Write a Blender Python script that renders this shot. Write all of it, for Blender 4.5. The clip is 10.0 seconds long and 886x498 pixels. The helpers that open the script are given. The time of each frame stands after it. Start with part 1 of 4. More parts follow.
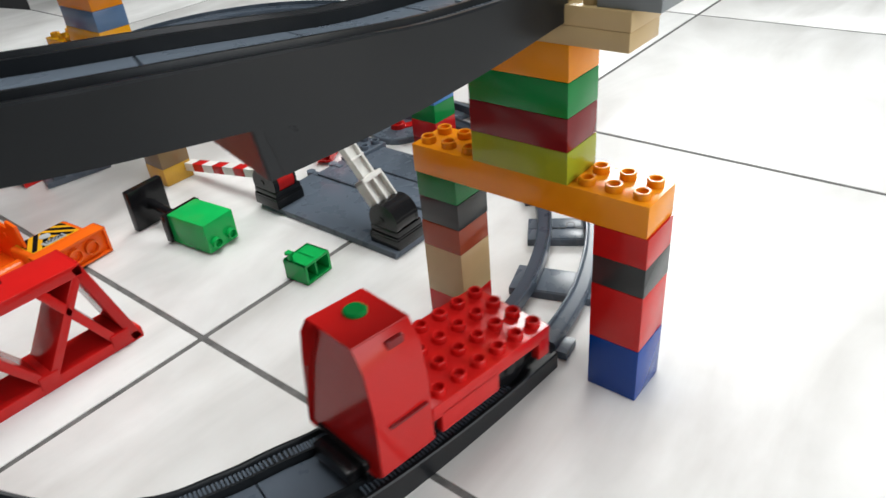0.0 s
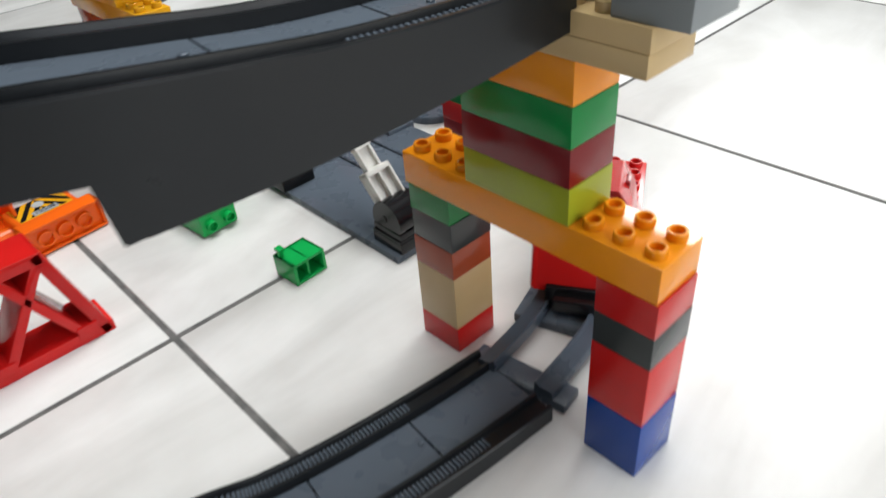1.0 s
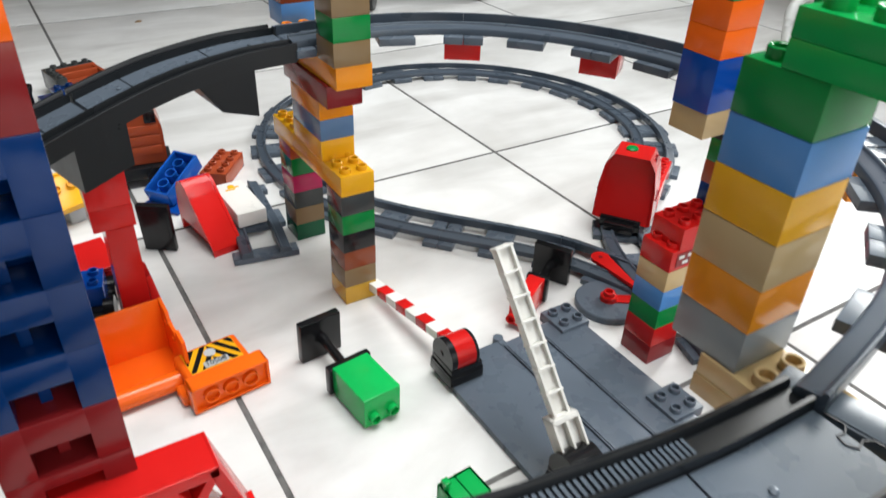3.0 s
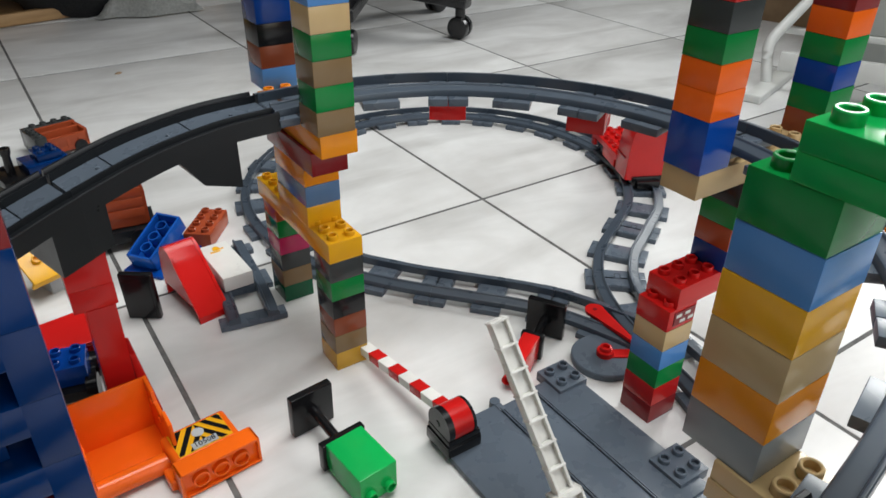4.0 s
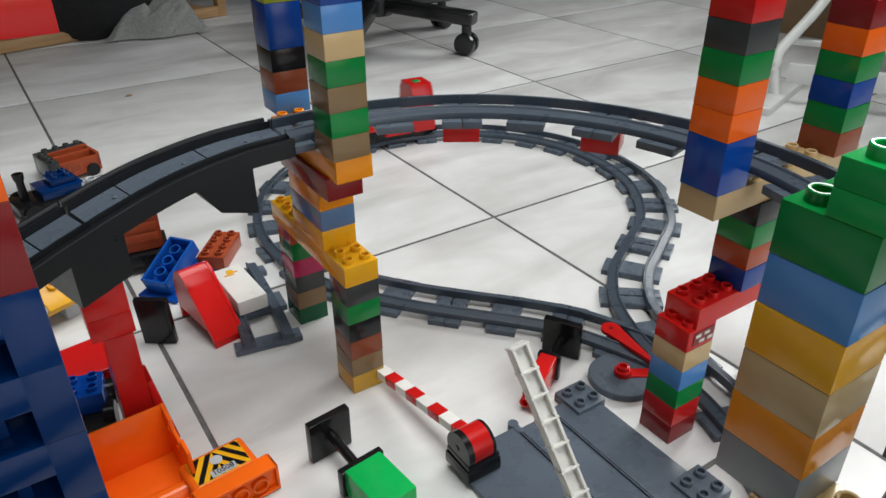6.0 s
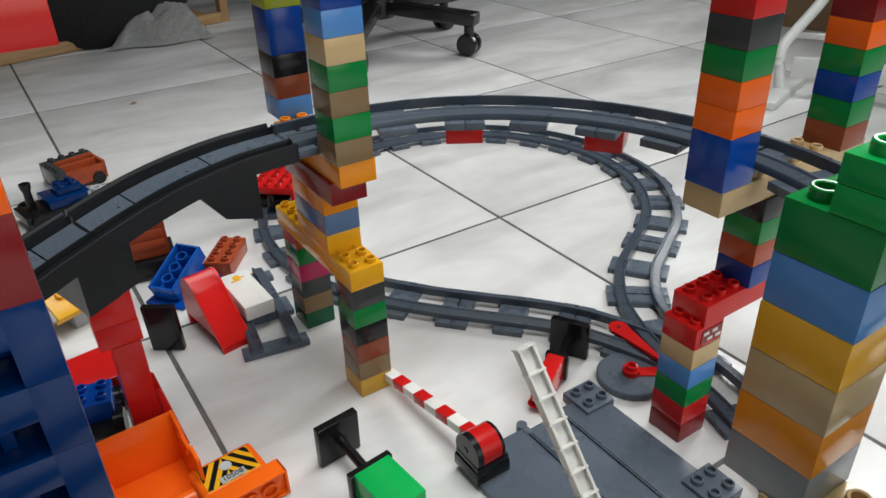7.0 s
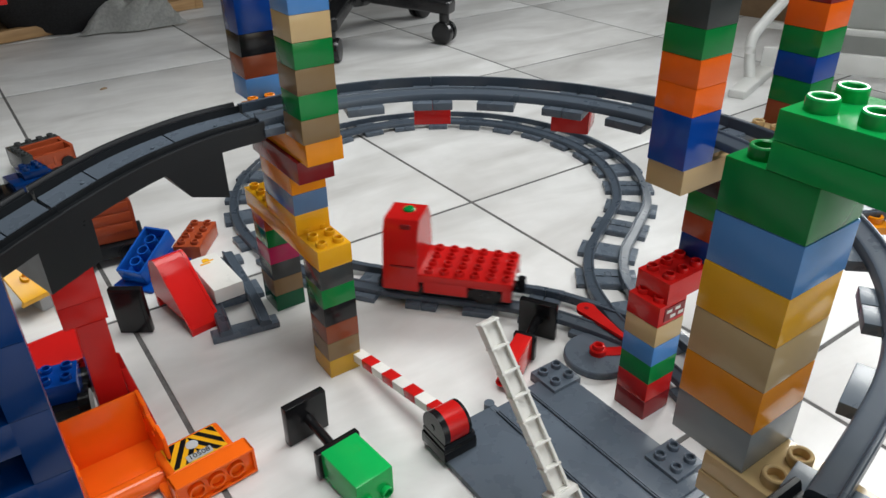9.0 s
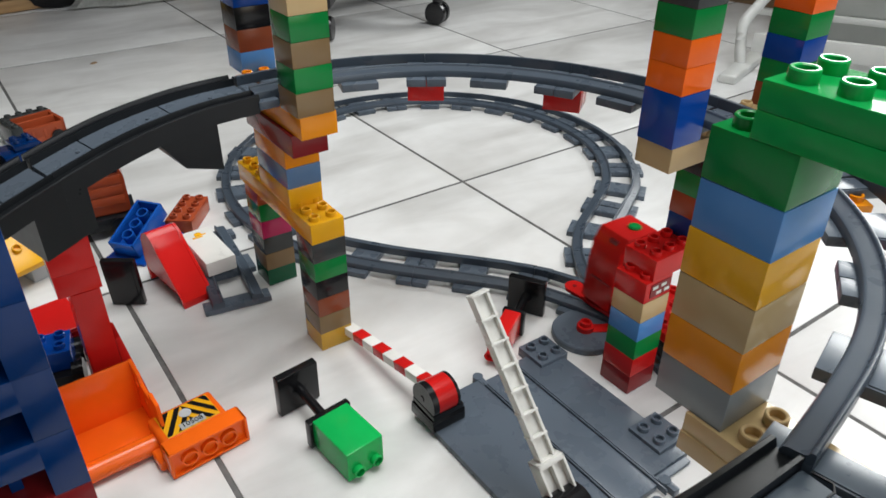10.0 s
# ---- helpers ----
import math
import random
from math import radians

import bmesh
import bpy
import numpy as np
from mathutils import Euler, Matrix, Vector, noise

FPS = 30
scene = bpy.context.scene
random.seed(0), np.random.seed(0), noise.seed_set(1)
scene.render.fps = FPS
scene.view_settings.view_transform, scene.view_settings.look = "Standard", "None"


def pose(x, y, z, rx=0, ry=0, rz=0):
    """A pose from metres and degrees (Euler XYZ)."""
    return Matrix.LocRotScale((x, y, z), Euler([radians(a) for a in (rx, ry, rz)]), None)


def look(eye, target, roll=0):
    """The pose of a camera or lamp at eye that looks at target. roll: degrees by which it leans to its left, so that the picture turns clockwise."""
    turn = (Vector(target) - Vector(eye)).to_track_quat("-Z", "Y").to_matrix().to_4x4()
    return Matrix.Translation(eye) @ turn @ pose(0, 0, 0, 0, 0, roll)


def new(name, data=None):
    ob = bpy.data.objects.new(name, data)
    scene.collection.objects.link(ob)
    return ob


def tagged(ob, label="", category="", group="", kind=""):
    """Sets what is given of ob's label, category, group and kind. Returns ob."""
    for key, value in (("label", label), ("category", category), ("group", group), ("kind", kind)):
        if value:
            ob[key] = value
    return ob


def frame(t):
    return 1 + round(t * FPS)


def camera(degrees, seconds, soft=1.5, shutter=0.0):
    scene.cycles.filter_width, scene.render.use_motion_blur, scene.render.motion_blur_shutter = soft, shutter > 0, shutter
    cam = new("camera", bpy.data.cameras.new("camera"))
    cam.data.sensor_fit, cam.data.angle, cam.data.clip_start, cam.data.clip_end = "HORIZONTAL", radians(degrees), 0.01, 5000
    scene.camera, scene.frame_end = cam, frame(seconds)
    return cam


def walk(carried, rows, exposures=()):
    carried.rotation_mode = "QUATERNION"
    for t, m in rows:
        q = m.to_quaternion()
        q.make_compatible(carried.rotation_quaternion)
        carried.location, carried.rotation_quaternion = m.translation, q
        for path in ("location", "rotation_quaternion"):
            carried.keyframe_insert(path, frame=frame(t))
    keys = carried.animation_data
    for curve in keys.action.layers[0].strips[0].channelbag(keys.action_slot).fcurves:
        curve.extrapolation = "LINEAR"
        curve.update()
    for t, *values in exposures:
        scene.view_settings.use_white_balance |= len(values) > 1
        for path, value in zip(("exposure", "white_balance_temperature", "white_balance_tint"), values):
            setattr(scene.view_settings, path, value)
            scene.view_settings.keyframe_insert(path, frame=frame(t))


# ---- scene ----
PATH = [
    (0.0, look((-0.6420, -0.8603, 0.3214), (-0.0116, -0.3026, -0.2187), -5.43)),
    (0.5, look((-0.5991, -0.8699, 0.3194), (0.0024, -0.2843, -0.2240), -7.70)),
    (1.0, look((-0.5528, -0.8440, 0.3187), (-0.0194, -0.2385, -0.2719), -4.74)),
    (1.5, look((-0.5140, -0.8058, 0.3296), (0.0615, -0.2065, -0.2270), -4.68)),
    (1.6, look((-0.5156, -0.8062, 0.3347), (0.0423, -0.1825, -0.2128), -5.00)),
    (2.0, look((-0.5217, -0.7916, 0.3562), (-0.0110, -0.1338, -0.1975), -0.01)),
    (2.2, look((-0.5271, -0.7767, 0.3735), (-0.0283, -0.1107, -0.1811), 1.50)),
    (2.5, look((-0.5355, -0.7561, 0.3986), (-0.0394, -0.0788, -0.1447), 3.71)),
    (2.8, look((-0.5495, -0.7345, 0.4114), (-0.0819, -0.0378, -0.1326), 3.24)),
    (3.0, look((-0.5459, -0.7172, 0.4158), (-0.0862, -0.0123, -0.1244), 2.28)),
    (4.5, look((-0.5333, -0.6878, 0.4414), (-0.0426, 0.0245, -0.0605), 0.48)),
    (5.0, look((-0.5370, -0.6817, 0.4419), (-0.0465, 0.0325, -0.0575), 0.43)),
    (5.5, look((-0.5380, -0.6830, 0.4425), (-0.0512, 0.0368, -0.0524), 0.29)),
    (7.0, look((-0.5351, -0.6830, 0.4437), (-0.0622, 0.0469, -0.0500), -1.75)),
    (7.5, look((-0.5351, -0.6830, 0.4439), (-0.0604, 0.0490, -0.0448), -2.02)),
    (8.0, look((-0.5361, -0.6863, 0.4436), (-0.0620, 0.0432, -0.0495), -2.12)),
    (8.5, look((-0.5341, -0.6919, 0.4361), (-0.0515, 0.0264, -0.0652), -1.04)),
    (9.0, look((-0.5317, -0.6950, 0.4353), (-0.0381, 0.0146, -0.0675), -0.81)),
    (9.5, look((-0.5346, -0.6971, 0.4338), (-0.0407, 0.0091, -0.0734), -0.64)),
    (10.0, look((-0.5399, -0.7030, 0.4333), (-0.0404, -0.0115, -0.0886), 0.51)),
]
cam = camera(63.36, 10.0, soft=1.5, shutter=0.5)
EXPOSURE = [(0.0, 0.4), (1.5, 0.34), (2.4, 0.62), (2.9, 0.6), (3.3, 0.38), (4.4, 0.1), (8.2, 0.06), (10.0, 0.16)]
walk(cam, PATH, EXPOSURE)

# ---- light and exposure ----
world = bpy.data.worlds.new("world")
scene.world = world
world.use_nodes = True
wn = world.node_tree.nodes
sky = wn.new("ShaderNodeTexSky")
sky.sky_type, sky.sun_disc = "NISHITA", False
sky.sun_elevation, sky.sun_rotation = radians(38), radians(150)
world.node_tree.links.new(sky.outputs[0], wn["Background"].inputs[0])
wn["Background"].inputs[1].default_value = 0.12


def area_lamp(name, size_x, size_y, power, m, colour, spread=180):
    light = bpy.data.lights.new(name, "AREA")
    light.shape, light.size, light.size_y, light.energy, light.color = "RECTANGLE", size_x, size_y, power, colour
    light.spread = radians(spread)
    ob = new(name, light)
    ob.matrix_world = m
    return ob


# daylight through the wide window, with added fill from the south and overhead
area_lamp("window_daylight", 1.2, 1.1, 20, look((2.57, 0.25, 1.5), (0.0, -0.5, 0.0)), (0.985, 1.0, 0.978), 100)   # spread narrowed to keep the far floor dim
# added fill for the faces turned south; no door is known there
area_lamp("south_fill", 1.7, 1.9, 16, look((-0.15, -2.38, 1.1), (-0.15, 0, 0.2)), (0.985, 1.0, 0.978))
area_lamp("overhead_fill", 1.5, 1.5, 14, look((0.0, -0.4, 2.545), (-0.12, -0.43, 0)), (0.985, 1.0, 0.978), 84)   # added overhead lamp, no rooflight known; beam narrowed to dim the far floor

# ---- materials ----
def nodes_of(name):
    mat = bpy.data.materials.new(name)
    mat.use_nodes = True
    nt = mat.node_tree
    return mat, nt, nt.nodes["Principled BSDF"]


def plastic(name, colour, rough=0.16, clear=0.0):
    """Glossy moulded plastic with faint scuffs and piece-to-piece variation."""
    mat, nt, bsdf = nodes_of(name)
    L = nt.links.new
    tc = nt.nodes.new("ShaderNodeTexCoord")
    big = nt.nodes.new("ShaderNodeTexNoise")
    big.inputs["Scale"].default_value, big.inputs["Detail"].default_value = 60, 4
    fine = nt.nodes.new("ShaderNodeTexNoise")
    fine.inputs["Scale"].default_value, fine.inputs["Detail"].default_value = 900, 3
    L(tc.outputs["Object"], big.inputs["Vector"])
    L(tc.outputs["Object"], fine.inputs["Vector"])
    info = nt.nodes.new("ShaderNodeObjectInfo")
    hsv = nt.nodes.new("ShaderNodeHueSaturation")
    hsv.inputs["Color"].default_value = (*colour, 1)
    vr = nt.nodes.new("ShaderNodeMapRange")
    vr.inputs["To Min"].default_value, vr.inputs["To Max"].default_value = 0.9, 1.08
    L(info.outputs["Random"], vr.inputs["Value"])
    mul = nt.nodes.new("ShaderNodeMath")
    mul.operation = "MULTIPLY"
    v2 = nt.nodes.new("ShaderNodeMapRange")
    v2.inputs["To Min"].default_value, v2.inputs["To Max"].default_value = 0.93, 1.05
    L(big.outputs["Fac"], v2.inputs["Value"])
    L(vr.outputs[0], mul.inputs[0])
    L(v2.outputs[0], mul.inputs[1])
    L(mul.outputs[0], hsv.inputs["Value"])
    L(hsv.outputs[0], bsdf.inputs["Base Color"])
    rr = nt.nodes.new("ShaderNodeMapRange")
    rr.inputs["To Min"].default_value, rr.inputs["To Max"].default_value = rough - 0.07, rough + 0.12
    L(big.outputs["Fac"], rr.inputs["Value"])
    L(rr.outputs[0], bsdf.inputs["Roughness"])
    bump = nt.nodes.new("ShaderNodeBump")
    bump.inputs["Strength"].default_value, bump.inputs["Distance"].default_value = 0.04, 0.0002
    L(fine.outputs["Fac"], bump.inputs["Height"])
    L(bump.outputs[0], bsdf.inputs["Normal"])
    bsdf.inputs["IOR"].default_value = 1.48
    bsdf.inputs["Specular IOR Level"].default_value = 0.33
    if clear:
        bsdf.inputs["Transmission Weight"].default_value = clear
    return mat


M = {
    "red": plastic("red_plastic", (0.56, 0.012, 0.011)),
    "darkred": plastic("dark_red_plastic", (0.2, 0.012, 0.014)),
    "green": plastic("green_plastic", (0.003, 0.2, 0.04)),
    "lgreen": plastic("bright_green_plastic", (0.006, 0.36, 0.075)),
    "dgreen": plastic("dark_green_plastic", (0.004, 0.085, 0.035)),
    "blue": plastic("blue_plastic", (0.002, 0.05, 0.29)),
    # blue darkened for the shade on the arched tower; the engine hood shares it
    "shaded_blue": plastic("shaded_blue_plastic", (0.0006, 0.024, 0.115), 0.13),
    "rblue": plastic("royal_blue_plastic", (0.008, 0.09, 0.42)),
    "mblue": plastic("medium_blue_plastic", (0.085, 0.26, 0.6)),
    "sblue": plastic("sand_blue_plastic", (0.1, 0.19, 0.34)),
    "lorange": plastic("light_orange_plastic", (0.82, 0.28, 0.008)),
    "yellow": plastic("yellow_plastic", (0.8, 0.4, 0.012)),
    "orange": plastic("orange_plastic", (0.85, 0.13, 0.008)),
    "tan": plastic("tan_plastic", (0.56, 0.4, 0.2)),
    "dtan": plastic("dark_tan_plastic", (0.22, 0.145, 0.07)),
    "brown": plastic("reddish_brown_plastic", (0.24, 0.06, 0.025)),
    "rust": plastic("rust_plastic", (0.38, 0.07, 0.025)),
    "grey": plastic("grey_plastic", (0.22, 0.24, 0.25)),
    "lgrey": plastic("light_grey_plastic", (0.42, 0.44, 0.45)),
    "dgrey": plastic("dark_grey_plastic", (0.009, 0.0105, 0.0125), 0.3),
    "stone": plastic("stone_grey_plastic", (0.045, 0.05, 0.05)),
    "track": plastic("track_grey_plastic", (0.06, 0.077, 0.1), 0.27),
    "bgrey": plastic("bluish_grey_plastic", (0.092, 0.114, 0.143), 0.26),
    "black": plastic("black_plastic", (0.008, 0.008, 0.009)),
    "lime": plastic("lime_plastic", (0.3, 0.34, 0.02)),
    "white": plastic("white_plastic", (0.76, 0.75, 0.71), 0.28),
    "magenta": plastic("magenta_plastic", (0.45, 0.02, 0.1)),
    "amber": plastic("amber_clear_plastic", (0.85, 0.5, 0.05), 0.12, 0.45),
}


def tile_material():
    """Glazed off-white floor tile with cloudy grey veins."""
    mat, nt, bsdf = nodes_of("floor_tile_glaze")
    L = nt.links.new
    tc = nt.nodes.new("ShaderNodeTexCoord")
    info = nt.nodes.new("ShaderNodeObjectInfo")
    off = nt.nodes.new("ShaderNodeVectorMath")
    off.operation = "ADD"
    sc = nt.nodes.new("ShaderNodeVectorMath")
    sc.operation = "SCALE"
    L(info.outputs["Location"], sc.inputs[0])
    sc.inputs["Scale"].default_value = 3.7
    L(tc.outputs["Object"], off.inputs[0])
    L(sc.outputs[0], off.inputs[1])
    mp = nt.nodes.new("ShaderNodeMapping")
    mp.inputs["Scale"].default_value = (2.2, 6.5, 1)
    mp.inputs["Rotation"].default_value = (0, 0, 0.5)
    L(off.outputs[0], mp.inputs["Vector"])
    n1 = nt.nodes.new("ShaderNodeTexNoise")
    n1.inputs["Scale"].default_value, n1.inputs["Detail"].default_value, n1.inputs["Distortion"].default_value = 1.6, 6, 0.8
    L(mp.outputs[0], n1.inputs["Vector"])
    n2 = nt.nodes.new("ShaderNodeTexNoise")
    n2.inputs["Scale"].default_value, n2.inputs["Detail"].default_value = 21, 6
    L(off.outputs[0], n2.inputs["Vector"])
    ramp = nt.nodes.new("ShaderNodeValToRGB")
    ramp.color_ramp.elements[0].position, ramp.color_ramp.elements[0].color = 0.25, (0.50, 0.488, 0.472, 1)
    ramp.color_ramp.elements[1].position, ramp.color_ramp.elements[1].color = 0.62, (0.76, 0.755, 0.745, 1)
    L(n1.outputs["Fac"], ramp.inputs["Fac"])
    mix = nt.nodes.new("ShaderNodeMixRGB")
    mix.blend_type = "MULTIPLY"
    mix.inputs["Fac"].default_value = 0.5
    r2 = nt.nodes.new("ShaderNodeValToRGB")
    r2.color_ramp.elements[0].position, r2.color_ramp.elements[0].color = 0.25, (0.78, 0.77, 0.75, 1)
    r2.color_ramp.elements[1].position, r2.color_ramp.elements[1].color = 0.72, (1, 1, 1, 1)
    L(n2.outputs["Fac"], r2.inputs["Fac"])
    L(ramp.outputs[0], mix.inputs["Color1"])
    L(r2.outputs[0], mix.inputs["Color2"])
    L(mix.outputs[0], bsdf.inputs["Base Color"])
    rr = nt.nodes.new("ShaderNodeMapRange")
    rr.inputs["To Min"].default_value, rr.inputs["To Max"].default_value = 0.3, 0.42
    L(n2.outputs["Fac"], rr.inputs["Value"])
    L(rr.outputs[0], bsdf.inputs["Roughness"])
    bump = nt.nodes.new("ShaderNodeBump")
    bump.inputs["Strength"].default_value, bump.inputs["Distance"].default_value = 0.03, 0.0006
    n3 = nt.nodes.new("ShaderNodeTexNoise")
    n3.inputs["Scale"].default_value, n3.inputs["Detail"].default_value = 14, 1
    L(off.outputs[0], n3.inputs["Vector"])
    L(n3.outputs["Fac"], bump.inputs["Height"])
    L(bump.outputs[0], bsdf.inputs["Normal"])
    return mat


def matte(name, c1, c2, scale, rough=0.8, bump_d=0.001, stretch=(1, 1, 1), metal=0.0):
    mat, nt, bsdf = nodes_of(name)
    L = nt.links.new
    tc = nt.nodes.new("ShaderNodeTexCoord")
    mp = nt.nodes.new("ShaderNodeMapping")
    mp.inputs["Scale"].default_value = stretch
    L(tc.outputs["Object"], mp.inputs["Vector"])
    n = nt.nodes.new("ShaderNodeTexNoise")
    n.inputs["Scale"].default_value, n.inputs["Detail"].default_value = scale, 7
    L(mp.outputs[0], n.inputs["Vector"])
    ramp = nt.nodes.new("ShaderNodeValToRGB")
    ramp.color_ramp.elements[0].position, ramp.color_ramp.elements[0].color = 0.3, (*c1, 1)
    ramp.color_ramp.elements[1].position, ramp.color_ramp.elements[1].color = 0.7, (*c2, 1)
    L(n.outputs["Fac"], ramp.inputs["Fac"])
    L(ramp.outputs[0], bsdf.inputs["Base Color"])
    bsdf.inputs["Roughness"].default_value = rough
    bsdf.inputs["Metallic"].default_value = metal
    b = nt.nodes.new("ShaderNodeBump")
    b.inputs["Strength"].default_value, b.inputs["Distance"].default_value = 0.5, bump_d
    L(n.outputs["Fac"], b.inputs["Height"])
    L(b.outputs[0], bsdf.inputs["Normal"])
    return mat


TILE = tile_material()
GROUT = matte("dark_grout", (0.07, 0.07, 0.068), (0.15, 0.145, 0.14), 90, 0.9, 0.0006)
WALL = matte("painted_wall", (0.22, 0.23, 0.21), (0.26, 0.27, 0.25), 14, 0.75, 0.0008)
# for the unseen north wall, darkened so the far floor reflects less
DIMMED_WALL = matte("dimmed_wall", (0.05, 0.05, 0.05), (0.07, 0.07, 0.068), 14, 0.75, 0.0008)
CEIL = matte("white_ceiling", (0.3, 0.3, 0.29), (0.34, 0.34, 0.33), 8, 0.9, 0.0008)
PINE = matte("pine_wood", (0.36, 0.2, 0.085), (0.5, 0.31, 0.14), 9, 0.5, 0.0005, (1, 14, 14))
CARD = matte("cardboard", (0.24, 0.15, 0.08), (0.31, 0.2, 0.11), 30, 0.8, 0.0004)
BLACKCLOTH = matte("black_fabric", (0.006, 0.006, 0.007), (0.018, 0.018, 0.02), 220, 0.85, 0.0012)
GREYCLOTH = matte("grey_fabric", (0.42, 0.42, 0.40), (0.58, 0.58, 0.55), 150, 0.9, 0.001)
WPAINT = matte("white_painted_metal", (0.62, 0.62, 0.59), (0.7, 0.7, 0.67), 20, 0.35, 0.0003)
PALE = matte("pale_grey_laminate", (0.4, 0.41, 0.38), (0.45, 0.46, 0.43), 18, 0.45, 0.0002)
NYLON = matte("black_nylon", (0.006, 0.006, 0.007), (0.013, 0.013, 0.014), 60, 0.26, 0.0003)
STEEL = matte("steel_axle", (0.4, 0.4, 0.4), (0.55, 0.55, 0.55), 80, 0.3, 0.0002, (1, 1, 1), 1.0)

# ---- builders ----
P, BH = 0.016, 0.0192   # stud pitch, brick height


def mesh_of(name, bm, mat, smooth=True):
    me = bpy.data.meshes.new(name)
    bm.to_mesh(me)
    bm.free()
    for m in (mat if isinstance(mat, (list, tuple)) else [mat]):
        me.materials.append(m)
    if smooth:
        me.shade_smooth()
        me.set_sharp_from_angle(angle=radians(35))
    return me


def part(name, bm, mat, parent=None, label="", smooth=True, m=None):
    """Links a bmesh as one mesh object under a thing or part."""
    ob = new(name, bm if isinstance(bm, bpy.types.Mesh) else mesh_of(name, bm, mat, smooth))
    ob.parent = parent
    if m is not None:
        ob.matrix_basis = m
    return tagged(ob, label)


def thing(name, m, label, category, group=""):
    ob = new(name)
    ob.empty_display_size = 0.02
    ob.matrix_basis = m
    return tagged(ob, label, category, group)


def add_box(bm, x0, y0, z0, x1, y1, z1, bev=0.0006, seg=2, m=None):
    """A bevelled box between two corners."""
    r = bmesh.ops.create_cube(bm, size=1.0)
    vs = r["verts"]
    bmesh.ops.scale(bm, vec=(x1 - x0, y1 - y0, z1 - z0), verts=vs)
    bmesh.ops.translate(bm, vec=((x0 + x1) / 2, (y0 + y1) / 2, (z0 + z1) / 2), verts=vs)
    if bev:
        es = list({e for v in vs for e in v.link_edges})
        out = bmesh.ops.bevel(bm, geom=vs + es, offset=bev, segments=seg, profile=0.6, affect="EDGES")
        vs = list({v for f in out["faces"] for v in f.verts} | {v for v in vs if v.is_valid})
    if m is not None:
        bmesh.ops.transform(bm, matrix=m, verts=vs)
    return vs


def add_cyl(bm, r0, r1, z0, z1, n=20, m=None, cap=True):
    out = bmesh.ops.create_cone(bm, cap_ends=cap, segments=n, radius1=r0, radius2=r1, depth=z1 - z0)
    vs = out["verts"]
    bmesh.ops.translate(bm, vec=(0, 0, (z0 + z1) / 2), verts=vs)
    if m is not None:
        bmesh.ops.transform(bm, matrix=m, verts=vs)
    return vs


def lathe(bm, prof, n=20, m=None):
    """Turns a profile of (r, z) about the z axis."""
    rings = []
    for r, z in prof:
        if r < 1e-7:
            rings.append([bm.verts.new((0, 0, z))])
        else:
            rings.append([bm.verts.new((r * math.cos(2 * math.pi * k / n), r * math.sin(2 * math.pi * k / n), z)) for k in range(n)])
    for a, b in zip(rings, rings[1:]):
        for k in range(n):
            j = (k + 1) % n
            q = [a[k % len(a)], a[j % len(a)], b[j % len(b)], b[k % len(b)]]
            q = list(dict.fromkeys(q))
            if len(q) > 2:
                bm.faces.new(q)
    vs = [v for r in rings for v in r]
    if m is not None:
        bmesh.ops.transform(bm, matrix=m, verts=vs)
    return vs


def add_stud(bm, x, y, z, m=None):
    """A hollow round stud."""
    t = Matrix.Translation((x, y, z))
    lathe(bm, [(0.00475, -0.0003), (0.00475, 0.0038), (0.0043, 0.0043), (0.0036, 0.0043), (0.0031, 0.0039), (0.0031, 0.0004), (0, 0.0004)], 18, m @ t if m is not None else t)


def sweep(bm, pts, prof, closed=False, caps=True):
    """Sweeps a profile of (across, up) along points (x, y, z); prof may be a list for each point."""
    n = len(pts)
    rings = []
    for i, p in enumerate(pts):
        a, b = pts[(i - 1) % n if closed else max(i - 1, 0)], pts[(i + 1) % n if closed else min(i + 1, n - 1)]
        d = Vector((b[0] - a[0], b[1] - a[1], 0)).normalized()
        nrm = Vector((-d.y, d.x, 0))     # to the left of travel
        pr = prof[i] if isinstance(prof[0], list) else prof
        rings.append([bm.verts.new(Vector(p) + nrm * u + Vector((0, 0, w))) for u, w in pr])
    k = len(rings[0])
    for i in range(n if closed else n - 1):
        a, b = rings[i], rings[(i + 1) % n]
        for j in range(k):
            bm.faces.new((a[j], a[(j + 1) % k], b[(j + 1) % k], b[j]))
    if caps and not closed:
        bm.faces.new(rings[0][::-1])
        bm.faces.new(rings[-1])
    bmesh.ops.recalc_face_normals(bm, faces=bm.faces[:])


def tube(bm, pts, r, n=10):
    """A round tube along points in space."""
    rings, pts = [], [Vector(p) for p in pts]
    up = Vector((0.13, 0.31, 0.94))
    for i, p in enumerate(pts):
        d = (pts[min(i + 1, len(pts) - 1)] - pts[max(i - 1, 0)]).normalized()
        u = d.cross(up).normalized()
        v = d.cross(u)
        rings.append([bm.verts.new(p + r * (math.cos(2 * math.pi * k / n) * u + math.sin(2 * math.pi * k / n) * v)) for k in range(n)])
    for a, b in zip(rings, rings[1:]):
        for k in range(n):
            bm.faces.new((a[k], a[(k + 1) % n], b[(k + 1) % n], b[k]))
    bm.faces.new(rings[0][::-1])
    bm.faces.new(rings[-1])
    bmesh.ops.recalc_face_normals(bm, faces=bm.faces[:])


BRICKS = {}


